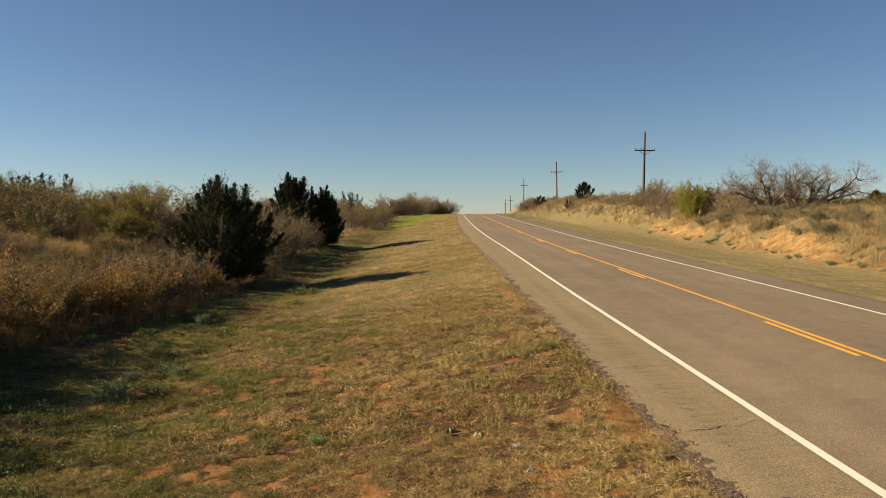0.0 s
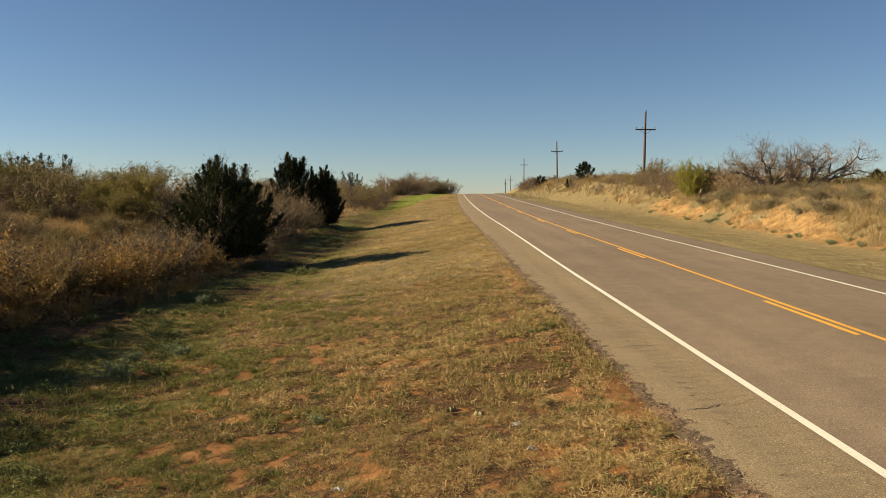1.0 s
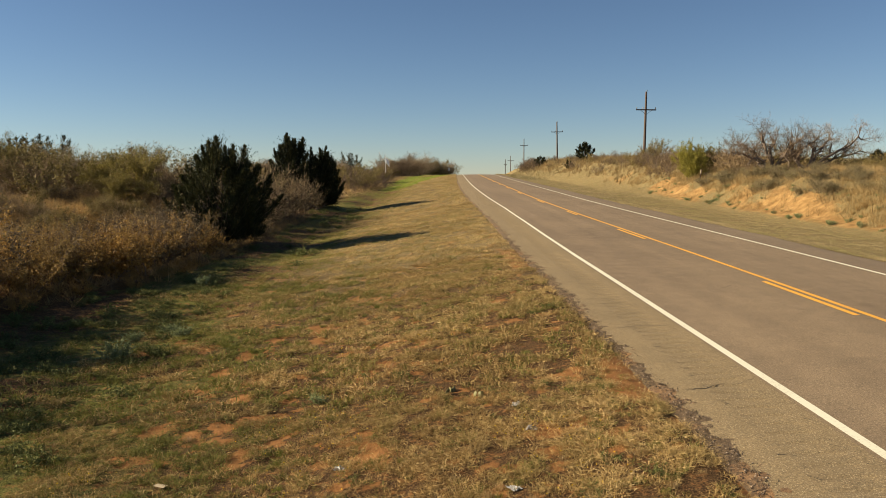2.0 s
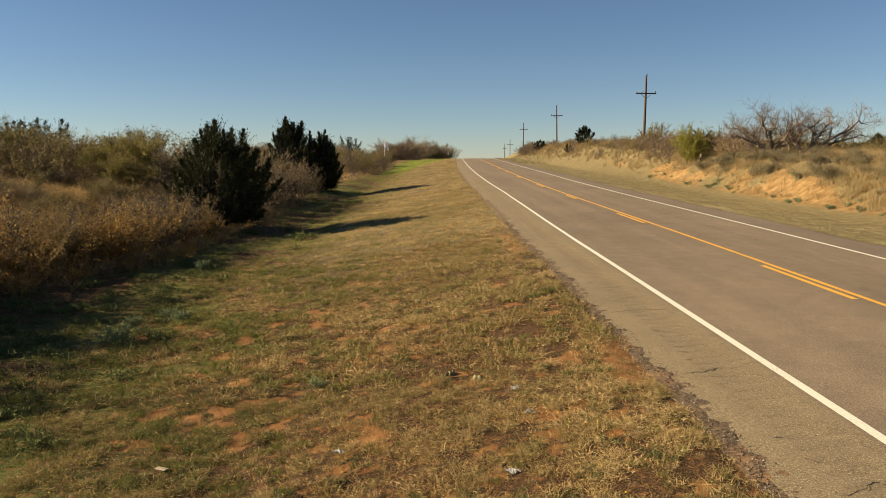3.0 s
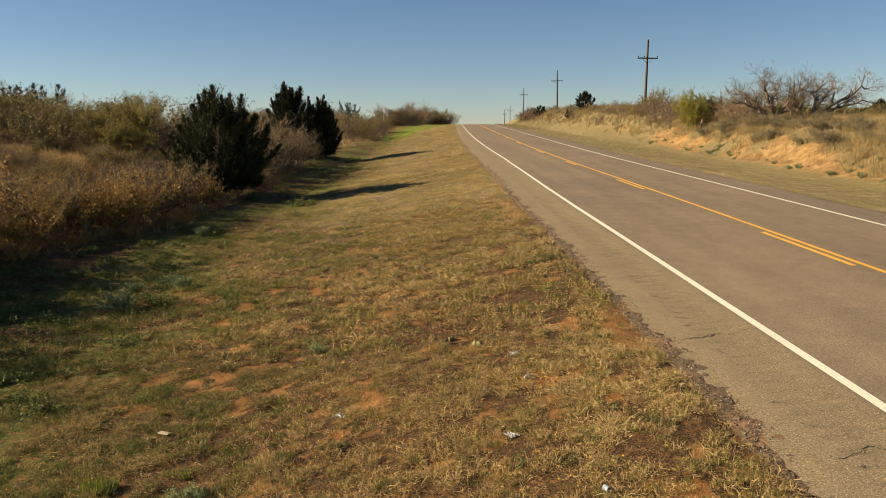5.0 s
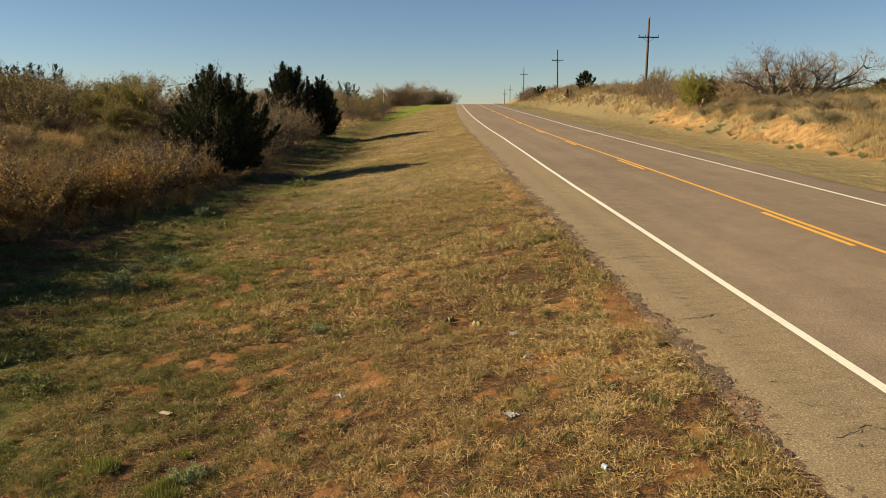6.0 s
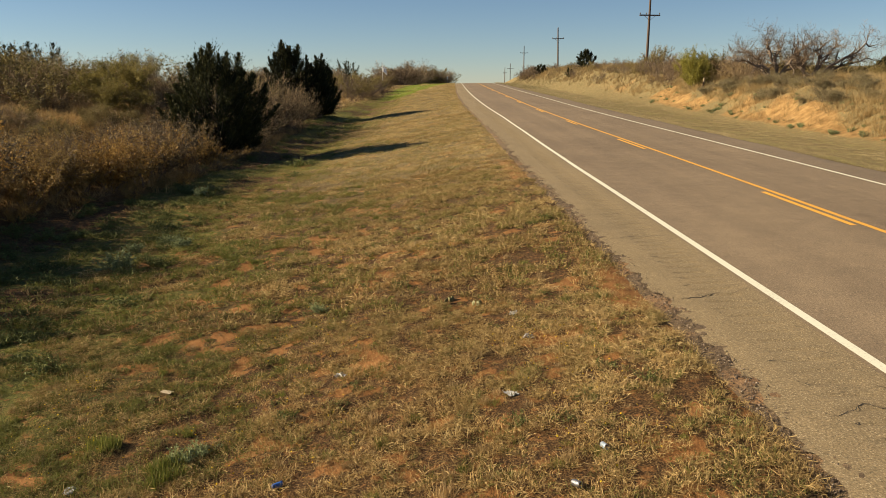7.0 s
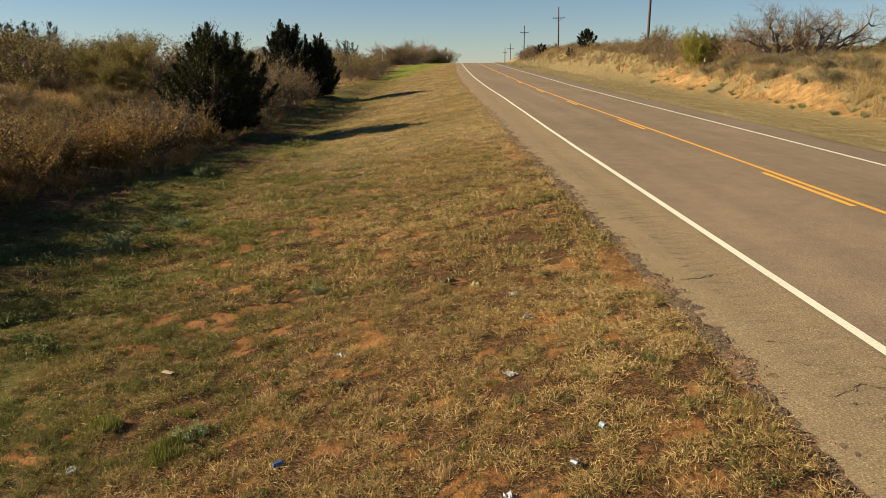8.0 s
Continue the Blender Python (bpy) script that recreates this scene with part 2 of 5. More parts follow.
def soil_material():
    mat, nodes, links, bsdf = shader("sandy_soil_and_thatch")
    place = world_place(nodes)
    mid, small, fine = (noise_tex(nodes, links, place, s, 5.0, .62) for s in (2.2, 9.0, 55.0))
    sand = ramp(nodes, [(.3, (.16, .072, .024)), (.55, (.285, .138, .048)), (.78, (.42, .235, .095))])
    links.new(mathn(nodes, links, "ADD", mathn(nodes, links, "MULTIPLY", mid, .55), mathn(nodes, links, "MULTIPLY", fine, .45)), sand.inputs[0])
    chalky = ramp(nodes, [(.3, (.11, .062, .024)), (.46, (.26, .155, .058)), (.66, (.47, .305, .125))])
    links.new(mathn(nodes, links, "ADD", mathn(nodes, links, "MULTIPLY", mid, .6), mathn(nodes, links, "MULTIPLY", fine, .4)), chalky.inputs[0])
    subsoil = nodes.new("ShaderNodeAttribute")
    subsoil.attribute_name = "subsoil"
    open_sand = mix(nodes, links, subsoil.outputs["Fac"], sand.outputs[0], chalky.outputs[0])
    # The near-black low stops paint small shadows between the tufts.
    thatch = ramp(nodes, [(.40, (.024, .014, .007)), (.54, (.11, .062, .025)), (.64, (.23, .143, .058)), (.74, (.42, .29, .13))])
    links.new(fine, thatch.inputs[0])
    straw = ramp(nodes, [(.38, (.115, .09, .04)), (.54, (.235, .19, .09)), (.72, (.40, .335, .165))])
    links.new(fine, straw.inputs[0])
    thatch_col = mix(nodes, links, subsoil.outputs["Fac"], thatch.outputs[0], straw.outputs[0])
    green = ramp(nodes, [(.36, (.07, .10, .015)), (.62, (.20, .27, .04))])
    links.new(fine, green.inputs[0])
    cover = nodes.new("ShaderNodeAttribute")
    cover.attribute_name = "bare"
    lush = nodes.new("ShaderNodeAttribute")
    lush.attribute_name = "lush"
    edge = mathn(nodes, links, "ADD", cover.outputs["Fac"], mathn(nodes, links, "SUBTRACT", mathn(nodes, links, "MULTIPLY", small, 1.5), 0.48))
    k = ramp(nodes, [(.30, (0, 0, 0)), (.55, (1, 1, 1))])
    links.new(edge, k.inputs[0])
    col = mix(nodes, links, lush.outputs["Fac"], thatch_col, green.outputs[0])
    col = mix(nodes, links, k.outputs[0], col, open_sand)
    links.new(col, bsdf.inputs["Base Color"])
    bsdf.inputs["Roughness"].default_value = 0.95
    bsdf.inputs["Specular IOR Level"].default_value = 0.15
    bumped(nodes, links, bsdf, mathn(nodes, links, "ADD", mathn(nodes, links, "MULTIPLY", small, .6), mathn(nodes, links, "MULTIPLY", fine, .4)), 1.0, 0.09)
    return mat


def asphalt(name, dark, light, stone, wear=0.5, streak=0.0):
    """Worn chip-seal: pale stones in a darker binder, long streaks along the wheel paths."""
    mat, nodes, links, bsdf = shader(name)
    place = world_place(nodes)
    big, mid, fine = noise_tex(nodes, links, place, 0.25, 5), noise_tex(nodes, links, place, 2.5, 5), noise_tex(nodes, links, place, 48, 3, .75)
    map_ = nodes.new("ShaderNodeMapping")
    map_.inputs["Scale"].default_value = (1.6, 0.03, 1)
    links.new(place, map_.inputs["Vector"])
    lanes = noise_tex(nodes, links, map_.outputs[0], 1.0, 3)
    f = mathn(nodes, links, "ADD", mathn(nodes, links, "MULTIPLY", big, .35), mathn(nodes, links, "MULTIPLY", mid, .3))
    f = mathn(nodes, links, "ADD", f, mathn(nodes, links, "MULTIPLY", lanes, .35))
    r = ramp(nodes, [(.36, dark), (.64, light)])
    links.new(f, r.inputs[0])
    vor = nodes.new("ShaderNodeTexVoronoi")
    vor.inputs["Scale"].default_value = 58
    links.new(place, vor.inputs["Vector"])
    chip = ramp(nodes, [(.0, (1, 1, 1)), (.5, (0, 0, 0))])
    links.new(vor.outputs["Distance"], chip.inputs[0])
    tone = nodes.new("ShaderNodeSeparateColor")
    links.new(vor.outputs["Color"], tone.inputs[0])
    some = ramp(nodes, [(.35, (0, 0, 0)), (.8, (1, 1, 1))])
    links.new(tone.outputs[0], some.inputs[0])
    k = mathn(nodes, links, "MULTIPLY", mathn(nodes, links, "MULTIPLY", chip.outputs[0], some.outputs[0]), wear)
    col = mix(nodes, links, k, r.outputs[0], stone)
    links.new(col, bsdf.inputs["Base Color"])
    grain = ramp(nodes, [(.32, (.50, .50, .50)), (.5, (1, 1, 1)), (.68, (1.5, 1.48, 1.42))])
    links.new(fine, grain.inputs[0])
    col = mix(nodes, links, 1.0, col, grain.outputs[0], "MULTIPLY")
    links.new(col, bsdf.inputs["Base Color"])
    bsdf.inputs["Roughness"].default_value = 0.85
    bsdf.inputs["Specular IOR Level"].default_value = 0.3
    bumped(nodes, links, bsdf, fine, 0.7, 0.010)
    return mat


def crumbled():
    """Broken asphalt: dark crumbs and pale stones, with orange sand washed over parts of it."""
    mat, nodes, links, bsdf = shader("crumbled_asphalt_edge")
    place = world_place(nodes)
    wash, fine, grit = noise_tex(nodes, links, place, 1.1, 5, .65), noise_tex(nodes, links, place, 26, 5, .75), noise_tex(nodes, links, place, 75, 3, .7)
    broken = ramp(nodes, [(.36, (.034, .022, .012)), (.50, (.115, .076, .039)), (.60, (.225, .158, .084)), (.72, (.45, .345, .20))])
    links.new(mathn(nodes, links, "ADD", mathn(nodes, links, "MULTIPLY", fine, .5), mathn(nodes, links, "MULTIPLY", grit, .5)), broken.inputs[0])
    sand = ramp(nodes, [(.35, (.15, .075, .03)), (.65, (.36, .205, .09))])
    links.new(fine, sand.inputs[0])
    k = ramp(nodes, [(.51, (0, 0, 0)), (.62, (.85, .85, .85))])
    links.new(mathn(nodes, links, "ADD", mathn(nodes, links, "MULTIPLY", wash, .8), mathn(nodes, links, "MULTIPLY", fine, .2)), k.inputs[0])
    links.new(mix(nodes, links, k.outputs[0], broken.outputs[0], sand.outputs[0]), bsdf.inputs["Base Color"])
    bsdf.inputs["Roughness"].default_value = 0.92
    bumped(nodes, links, bsdf, mathn(nodes, links, "ADD", mathn(nodes, links, "MULTIPLY", fine, .6), mathn(nodes, links, "MULTIPLY", grit, .4)), 1.0, 0.03)
    return mat


def road_paint(name, col, worn):
    mat, nodes, links, bsdf = shader(name)
    place = world_place(nodes)
    n, m = noise_tex(nodes, links, place, 30, 4, .7), noise_tex(nodes, links, place, 1.2, 3)
    f = mathn(nodes, links, "ADD", mathn(nodes, links, "MULTIPLY", n, .7), mathn(nodes, links, "MULTIPLY", m, .3))
    r = ramp(nodes, [(.34, worn), (.46, col), (.7, tuple(min(1, c * 1.06) for c in col))])
    links.new(f, r.inputs[0])
    links.new(r.outputs[0], bsdf.inputs["Base Color"])
    bsdf.inputs["Roughness"].default_value = 0.6
    bumped(nodes, links, bsdf, n, 0.3, 0.004)
    return mat


SOIL = soil_material()
LANE = asphalt("worn_lane_asphalt", (.150, .110, .069), (.252, .187, .114), (.46, .37, .26), .65)
SHOULDER = asphalt("sanded_shoulder_asphalt", (.185, .139, .076), (.262, .196, .104), (.56, .47, .30), .85)
CRUMB = crumbled()
WHITE_PAINT = road_paint("white_road_paint", (.70, .685, .53), (.50, .46, .34))
YELLOW_PAINT = road_paint("yellow_road_paint", (.76, .38, .03), (.34, .20, .07))
CRACK = surface("open_crack", (.012, .01, .009), (.035, .028, .022), 12)
GRAVEL = plant("loose_gravel", [(0, (.05, .04, .032)), (.6, (.12, .09, .068)), (.85, (.26, .2, .15)), (1, (.5, .42, .33))], through_light=0.0)
# Lowest stop is darkened to paint the fine shadows among the blades.
DRY_GRASS = plant("dry_mown_grass", [(.06, (.06, .036, .016)), (.30, (.21, .138, .058)), (.58, (.46, .322, .126)), (.92, (.70, .55, .275))], patch=(.31, .235, .088), patch_scale=.35, toned=True, through_light=.2)
DITCH_GRASS = plant("grey_tan_ditch_grass", [(0, (.24, .185, .095)), (.5, (.36, .29, .15)), (1, (.52, .43, .25))], patch=(.25, .235, .09), patch_scale=.5, toned=True, through_light=.2)
GREEN_GRASS = plant("fresh_green_grass", [(0, (.09, .104, .024)), (.6, (.185, .188, .044)), (1, (.34, .31, .105))], toned=True)
LUSH_GRASS = plant("bright_green_grass", [(0, (.17, .23, .03)), (.6, (.26, .32, .05)), (1, (.40, .41, .11))])
TALL_GRASS = plant("tawny_tall_grass", [(0, (.20, .135, .056)), (.45, (.38, .27, .118)), (1, (.62, .48, .25))], patch=(.27, .215, .11), patch_scale=.5, toned=True, through_light=.38)
FIELD_GRASS = plant("brown_field_grass", [(0, (.22, .14, .052)), (.5, (.46, .305, .12)), (1, (.68, .50, .23))], patch=(.26, .19, .08), patch_scale=.5, toned=True, through_light=.3)
STRAW = plant("straw_clumps", [(0, (.22, .145, .065)), (.5, (.40, .285, .135)), (1, (.62, .48, .27))])
BARK = surface("grey_brown_bark", (.10, .072, .05), (.26, .20, .145), 6, bump=.6, depth=.01, own=True)
TWIG = plant("bare_twigs", [(0, (.15, .108, .056)), (.6, (.28, .208, .115)), (1, (.44, .345, .205))], through_light=0.0, rough=.85)
RED_TWIG = plant("reddish_twigs", [(0, (.13, .088, .047)), (.6, (.24, .168, .094)), (1, (.38, .285, .17))], through_light=0.0, rough=.85)
MESQUITE_TWIG = plant("grey_brown_fine_twigs", [(0, (.10, .07, .044)), (.6, (.19, .135, .086)), (1, (.30, .225, .15))], through_light=0.0, rough=.85)
DARK_TWIG = plant("dark_brown_twigs", [(0, (.085, .06, .045)), (.6, (.165, .122, .09)), (1, (.27, .21, .16))], through_light=0.0, rough=.85)
# Twig tones for the far woods, lightened to paint in sun and haze.
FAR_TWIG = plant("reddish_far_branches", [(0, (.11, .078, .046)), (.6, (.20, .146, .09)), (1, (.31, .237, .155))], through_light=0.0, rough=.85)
WOODS_TWIG = plant("sun_lightened_branches", [(0, (.18, .135, .08)), (.6, (.31, .238, .15)), (1, (.46, .365, .25))], through_light=0.0, rough=.85)
BROWN_LEAF = plant("dry_brown_leaves", [(0, (.16, .09, .025)), (.5, (.34, .205, .056)), (1, (.50, .33, .105))], patch=(.21, .16, .062), patch_scale=.6, through_light=.35)
GREY_LEAF = plant("withered_grey_leaves", [(0, (.07, .052, .029)), (.6, (.14, .106, .058)), (1, (.23, .178, .10))], through_light=.1)
BUD_LEAF = plant("yellow_green_young_leaves", [(0, (.095, .084, .022)), (.5, (.175, .15, .039)), (1, (.27, .224, .066))], through_light=.35)
OLIVE_LEAF = plant("olive_leaves", [(0, (.10, .080, .029)), (.5, (.185, .149, .053)), (1, (.29, .236, .09))], through_light=.3)
BUSH_LEAF = plant("yellow_green_bush_leaves", [(0, (.11, .11, .02)), (.5, (.29, .275, .05)), (1, (.52, .47, .11))], through_light=.45)
SAGE_LEAF = plant("grey_green_sage_leaves", [(0, (.12, .15, .07)), (.5, (.22, .26, .12)), (1, (.34, .38, .20))])
SAGE_BRUSH = plant("dull_sage_leaves", [(0, (.13, .113, .058)), (.5, (.235, .205, .105)), (1, (.37, .32, .175))])
WEED_LEAF = plant("green_weed_leaves", [(0, (.06, .075, .022)), (.5, (.12, .138, .04)), (1, (.21, .22, .07))], through_light=.15)
FRESH = plant("fresh_clump_grass", [(0, (.07, .088, .017)), (.5, (.145, .165, .032)), (1, (.28, .27, .068))])
# The pale upper stops paint sunlit spray ends into the colour.
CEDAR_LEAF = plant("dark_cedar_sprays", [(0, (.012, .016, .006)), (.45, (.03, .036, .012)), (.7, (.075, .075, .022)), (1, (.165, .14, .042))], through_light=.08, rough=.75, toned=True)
POLE_WOOD = surface("weathered_pole_wood", (.05, .034, .026), (.125, .085, .062), 3, fine=12, bump=.5, depth=.01, own=True)
GREY_STEEL = surface("galvanised_steel", (.25, .25, .25), (.42, .42, .42), 9, rough=.5, metal=.8, own=True)
PORCELAIN = surface("brown_grey_porcelain", (.06, .055, .05), (.12, .11, .10), 9, rough=.35, bump=.05, own=True)
RUST = surface("rusty_steel_post", (.12, .035, .015), (.24, .08, .035), 20, rough=.8, own=True)
CAN_METAL = surface("bare_aluminium", (.15, .15, .16), (.34, .34, .35), 30, rough=.45, metal=.85, own=True)
CAN_BLUE = surface("blue_printed_can", (.02, .08, .30), (.05, .16, .45), 30, rough=.35, metal=.3, own=True)
CAN_PALE = surface("pale_blue_printed_can", (.24, .33, .43), (.46, .52, .57), 40, rough=.35, metal=.4, own=True)
CAN_MOUTH_SHADE = surface("mouth_shade", (.01, .01, .01), (.02, .02, .02), 30, own=True)
PAPER = surface("crumpled_white_litter", (.27, .28, .29), (.46, .47, .48), 25, rough=.7, own=True)
CARDBOARD = surface("faded_cardboard", (.38, .30, .19), (.52, .43, .29), 14, own=True)
WHITE_METAL = surface("white_painted_metal", (.62, .62, .60), (.8, .8, .78), 20, rough=.5, own=True)
CLOTH = surface("white_flag_cloth", (.70, .70, .70), (.82, .82, .82), 8, rough=.8, own=True)
SHED_WALL = surface("dark_shed_boards", (.018, .016, .015), (.04, .036, .032), 3, own=True)
SHED_ROOF = surface("grey_sheet_roof", (.14, .14, .145), (.25, .25, .25), 3, rough=.5, own=True)
CACTUS = surface("grey_green_cactus_skin", (.12, .125, .04), (.24, .22, .09), 18, rough=.6, own=True)
PETAL = plant("yellow_petals", [(0, (.55, .36, .01)), (1, (.75, .55, .03))])
# ---- ground ----
def steps(*runs):
    out = []
    for a, b, s in runs:
        out.append(np.arange(a, b - s * .01, s))
    return np.concatenate(out + [np.array([runs[-1][1]])])


# places where burrowing has thrown up bare sand: offset, distance and radius
MOUNDS = ((-3.76, 14.2, .13), (-3.0, 13.16, .20), (-3.0, 12.17, .17), (-3.9, 10.8, .11), (-4.47, 10.94, .09), (-3.3, 10.56, .11), (.16, 7.17, .10), (.65, 7.53, .10), (-.93, 6.6, .10),
          (-.31, 6.61, .08), (-.24, 6.24, .08), (-.98, 9.67, .09), (-5.85, 16.2, .17), (-4.68, 15.9, .19), (-3.56, 15.1, .15), (-.72, 9.2, .09), (2.0, 5.26, .11))


def bare_cover(x, y):
    """How far the sandy soil lies open, 0 to 1."""
    u = x - bend(y)
    patch = smooth(.655, .72, vnoise(x, y, .75, 11) * .34 + vnoise(x, y, .27, 12) * .38 + vnoise(x, y, .12, 18) * .28) * smooth(1.2, -0.5, np.abs(u + 1.2) - 4.5)
    patch = patch * (.35 + .65 * smooth(26, 9, y))
    for pu, py, pr in MOUNDS:
        patch = patch + smooth(1.25, .6, np.hypot((u - pu) / pr, (y - py) / (pr * 1.5)) + (vnoise(x, y, .16, 19) - .5) * .7)
    lip = smooth(.52, .7, vnoise(x, y, 2.6, 13)) * smooth(.45, .1, np.abs(u - 2.78)) * smooth(34, 24, y)
    cut = smooth(19.6, 20.6, u) * (1 - smooth(20.8, 21.9, u + (vnoise(x, y, 1.6, 14) - .5) * 3.4)) * smooth(.35, .60, vnoise(x, y, 5, 15) * .6 + vnoise(x, y, 1.3, 16) * .4 + .13 * smooth(60, 50, y) * smooth(31, 37, y) - .12 * smooth(50, 62, y)) * (.3 + .7 * smooth(84, 62, y))
    field = smooth(.62, .8, vnoise(x, y, 7, 17)) * smooth(-13, -17, u) * .8
    wash = smooth(4.5, 2, np.abs(u + 15)) * smooth(14, 6, np.abs(y - 135)) * .95
    return np.clip(patch + lip + cut + field + wash, 0, 1)


def lush_cover(x, y):
    u = x - bend(y)
    v = .45 * smooth(-2.5, -5.5, u) * smooth(-10, -8, u) * smooth(.35, .6, vnoise(x, y, 1.9, 21))
    band = np.abs(u + 5.9 - .062 * (y - 100) + (vnoise(x, y, 5, 22) - .5) * 1.2)
    back = np.abs(u + 8.3 - .04 * (y - 100) + (vnoise(x, y, 6, 23) - .5) * 1.2)
    meadow = (smooth(2.0, 1.3, band) * smooth(103, 114, y) + .8 * smooth(1.9, 1.0, back) * smooth(128, 140, y)) * smooth(420, 300, y)
    return np.clip(v + meadow, 0, 1)


gx = steps((-2600, -600, 250), (-600, -200, 40), (-200, -60, 7), (-60, -24, 1.5), (-24, -10, .6), (-10, -6, .28), (-6, 3, .11), (3, 13, 1.25), (13, 14, .1), (14, 18, .6), (18, 30, .4), (30, 60, 2.0), (60, 200, 10), (200, 600, 50), (600, 2600, 250))
gy = steps((-2600, -300, 230), (-300, -40, 20), (-40, -14, 2), (-14, 4, .2), (4, 16, .11), (16, 26, .25), (26, 80, .5), (80, 160, 1.0), (160, 280, 2.0), (280, 500, 10), (500, 900, 40), (900, 3100, 200))
GX, GY = np.meshgrid(gx, gy)
GZ = ground_z(GX, GY)
ny, nx = GX.shape
cell = (np.arange(ny - 1)[:, None] * nx + np.arange(nx - 1)[None]).ravel()
ground = part_np("ground", np.stack([GX, GY, GZ], -1).reshape(-1, 3), np.stack([cell, cell + 1, cell + nx + 1, cell + nx], 1), SOIL, smooth_shade=True)
tagged(ground, "sandy orange soil with dry thatch and grassy verges", "ground", kind="structure")
for key, values in (("bare", bare_cover(GX, GY)), ("lush", lush_cover(GX, GY)), ("subsoil", np.maximum(smooth(13.2, 14.5, GX - bend(GY)), .8 * smooth(15, 30, GY) * smooth(-6.5, -2.5, GX - bend(GY))))):
    ground.data.attributes.new(key, "FLOAT", "POINT").data.foreach_set("value", values.astype(np.float32).ravel())

# ---- road ----
def strip(name, us, ys, mat, lift=0.0, thick=0.0, shape=None, parent=None, label=""):
    """A band along the road between the offsets us; with thick it gets a turned-down rim."""
    us, ys = np.asarray(us, float), np.asarray(ys, float)
    U, Y = np.meshgrid(us, ys)
    Z = road_z(Y) + lift + .012 * np.clip(3.6 - np.abs(U - 8.28), -2, 3.6)
    if shape is not None:
        U, Z = shape(U, Y, Z)
    v = np.stack([U + bend(Y) + narrows(U, Y), Y, Z], -1)
    n, m = Y.shape
    c = (np.arange(n - 1)[:, None] * m + np.arange(m - 1)[None]).ravel()
    faces = np.stack([c, c + 1, c + m + 1, c + m], 1)
    v = v.reshape(-1, 3)
    if thick:
        base = len(v)
        rim = np.concatenate([np.arange(n) * m, np.arange(n) * m + m - 1])
        v = np.concatenate([v, v[rim], v[rim] - np.array([0, 0, thick])])
        k = base + np.arange(n - 1)
        w = 2 * n
        faces = np.concatenate([faces, np.stack([k, k + 1, k + 1 + w, k + w], 1), np.stack([k + n, k + n + w, k + n + w + 1, k + n + 1], 1)])
    return part_np(name, v, faces, mat, parent, label, smooth_shade=True)


far_y = steps((-300, 0, 10), (0, 60, 1), (60, 260, 2.5), (260, 900, 20))
road = strip("road", np.linspace(LINE_L - .12, LINE_R + .12, 9), far_y, LANE)
tagged(road, "two-lane grey-brown asphalt highway climbing to a crest", "road", kind="structure")


def ragged(Y):
    return (vnoise(Y, 0, .9, 31) - .5) * .12 + (vnoise(Y, 0, .22, 32) - .5) * .10 + (vnoise(Y, 0, 4.5, 33) - .5) * .14


def shoulder_shape(U, Y, Z):
    """A crumbled outer edge and a milled rumble strip."""
    out = np.clip((3.50 - U) / .36, 0, 1)
    U = U + out * (ragged(Y) + (vnoise(Y, 3, .09, 40) - .5) * .12)
    Z = Z - out * out * .010
    groove = smooth(.06, .025, np.abs((Y / .30) % 1 - .5) * .3) * smooth(.30, .24, np.abs(U - 3.98))
    return U, Z - groove * .013


def crumb_shape(U, Y, Z):
    """Broken asphalt that falls away from the shoulder to the soil."""
    out = np.clip((3.5 - U) / .7, 0, 1)
    U = U + ragged(Y) * .8 + out * (vnoise(U * 2, Y, .3, 37) - .5) * .12
    return U, Z - .013 - .16 * np.clip((3.22 - U) / .6, 0, 1) ** 1.3 + ((vnoise(U, Y, .07, 38) - .5) * .020 + (vnoise(U, Y, .22, 41) - .5) * .022) * np.clip((3.62 - U) / .25, 0, 1)


near_y = steps((-300, -20, 10), (-20, 4, .15), (4, 40, .0375), (40, 64, .075), (64, 110, .3), (110, 260, 2.5), (260, 900, 20))
left_shoulder = strip("shoulder", (3.14, 3.20, 3.30, 3.42, 3.55, 3.66, 3.70, 3.75, 3.98, 4.21, 4.26, 4.30, LINE_L - .12), near_y, SHOULDER, shape=shoulder_shape)
tagged(left_shoulder, "sandy worn asphalt shoulder with rumble strip and crumbled edge", "road shoulder", kind="structure")


def right_shape(U, Y, Z):
    out = np.clip((U - 13.3) / .3, 0, 1)
    return U + out * ((vnoise(Y, 5, 1.3, 35) - .5) * .3 + (vnoise(Y, 5, 6, 36) - .5) * .3), Z - out * .03


right_shoulder = strip("shoulder", (LINE_R + .12, 12.6, 13.3, 13.45, EDGE_R - .05), far_y, asphalt("grey_shoulder_asphalt", (.16, .12, .078), (.225, .17, .108), (.40, .33, .24), .5), thick=.10, shape=right_shape)
tagged(right_shoulder, "narrow asphalt shoulder beside a grassy ditch", "road shoulder", kind="structure")
crumb = strip("crumbled_edge", np.linspace(2.9, 3.64, 15), steps((-20, 4, .15), (4, 30, .055), (30, 120, .4)), CRUMB, shape=crumb_shape)
tagged(crumb, "dark crumbled asphalt along the pavement edge", "road edge", kind="structure")

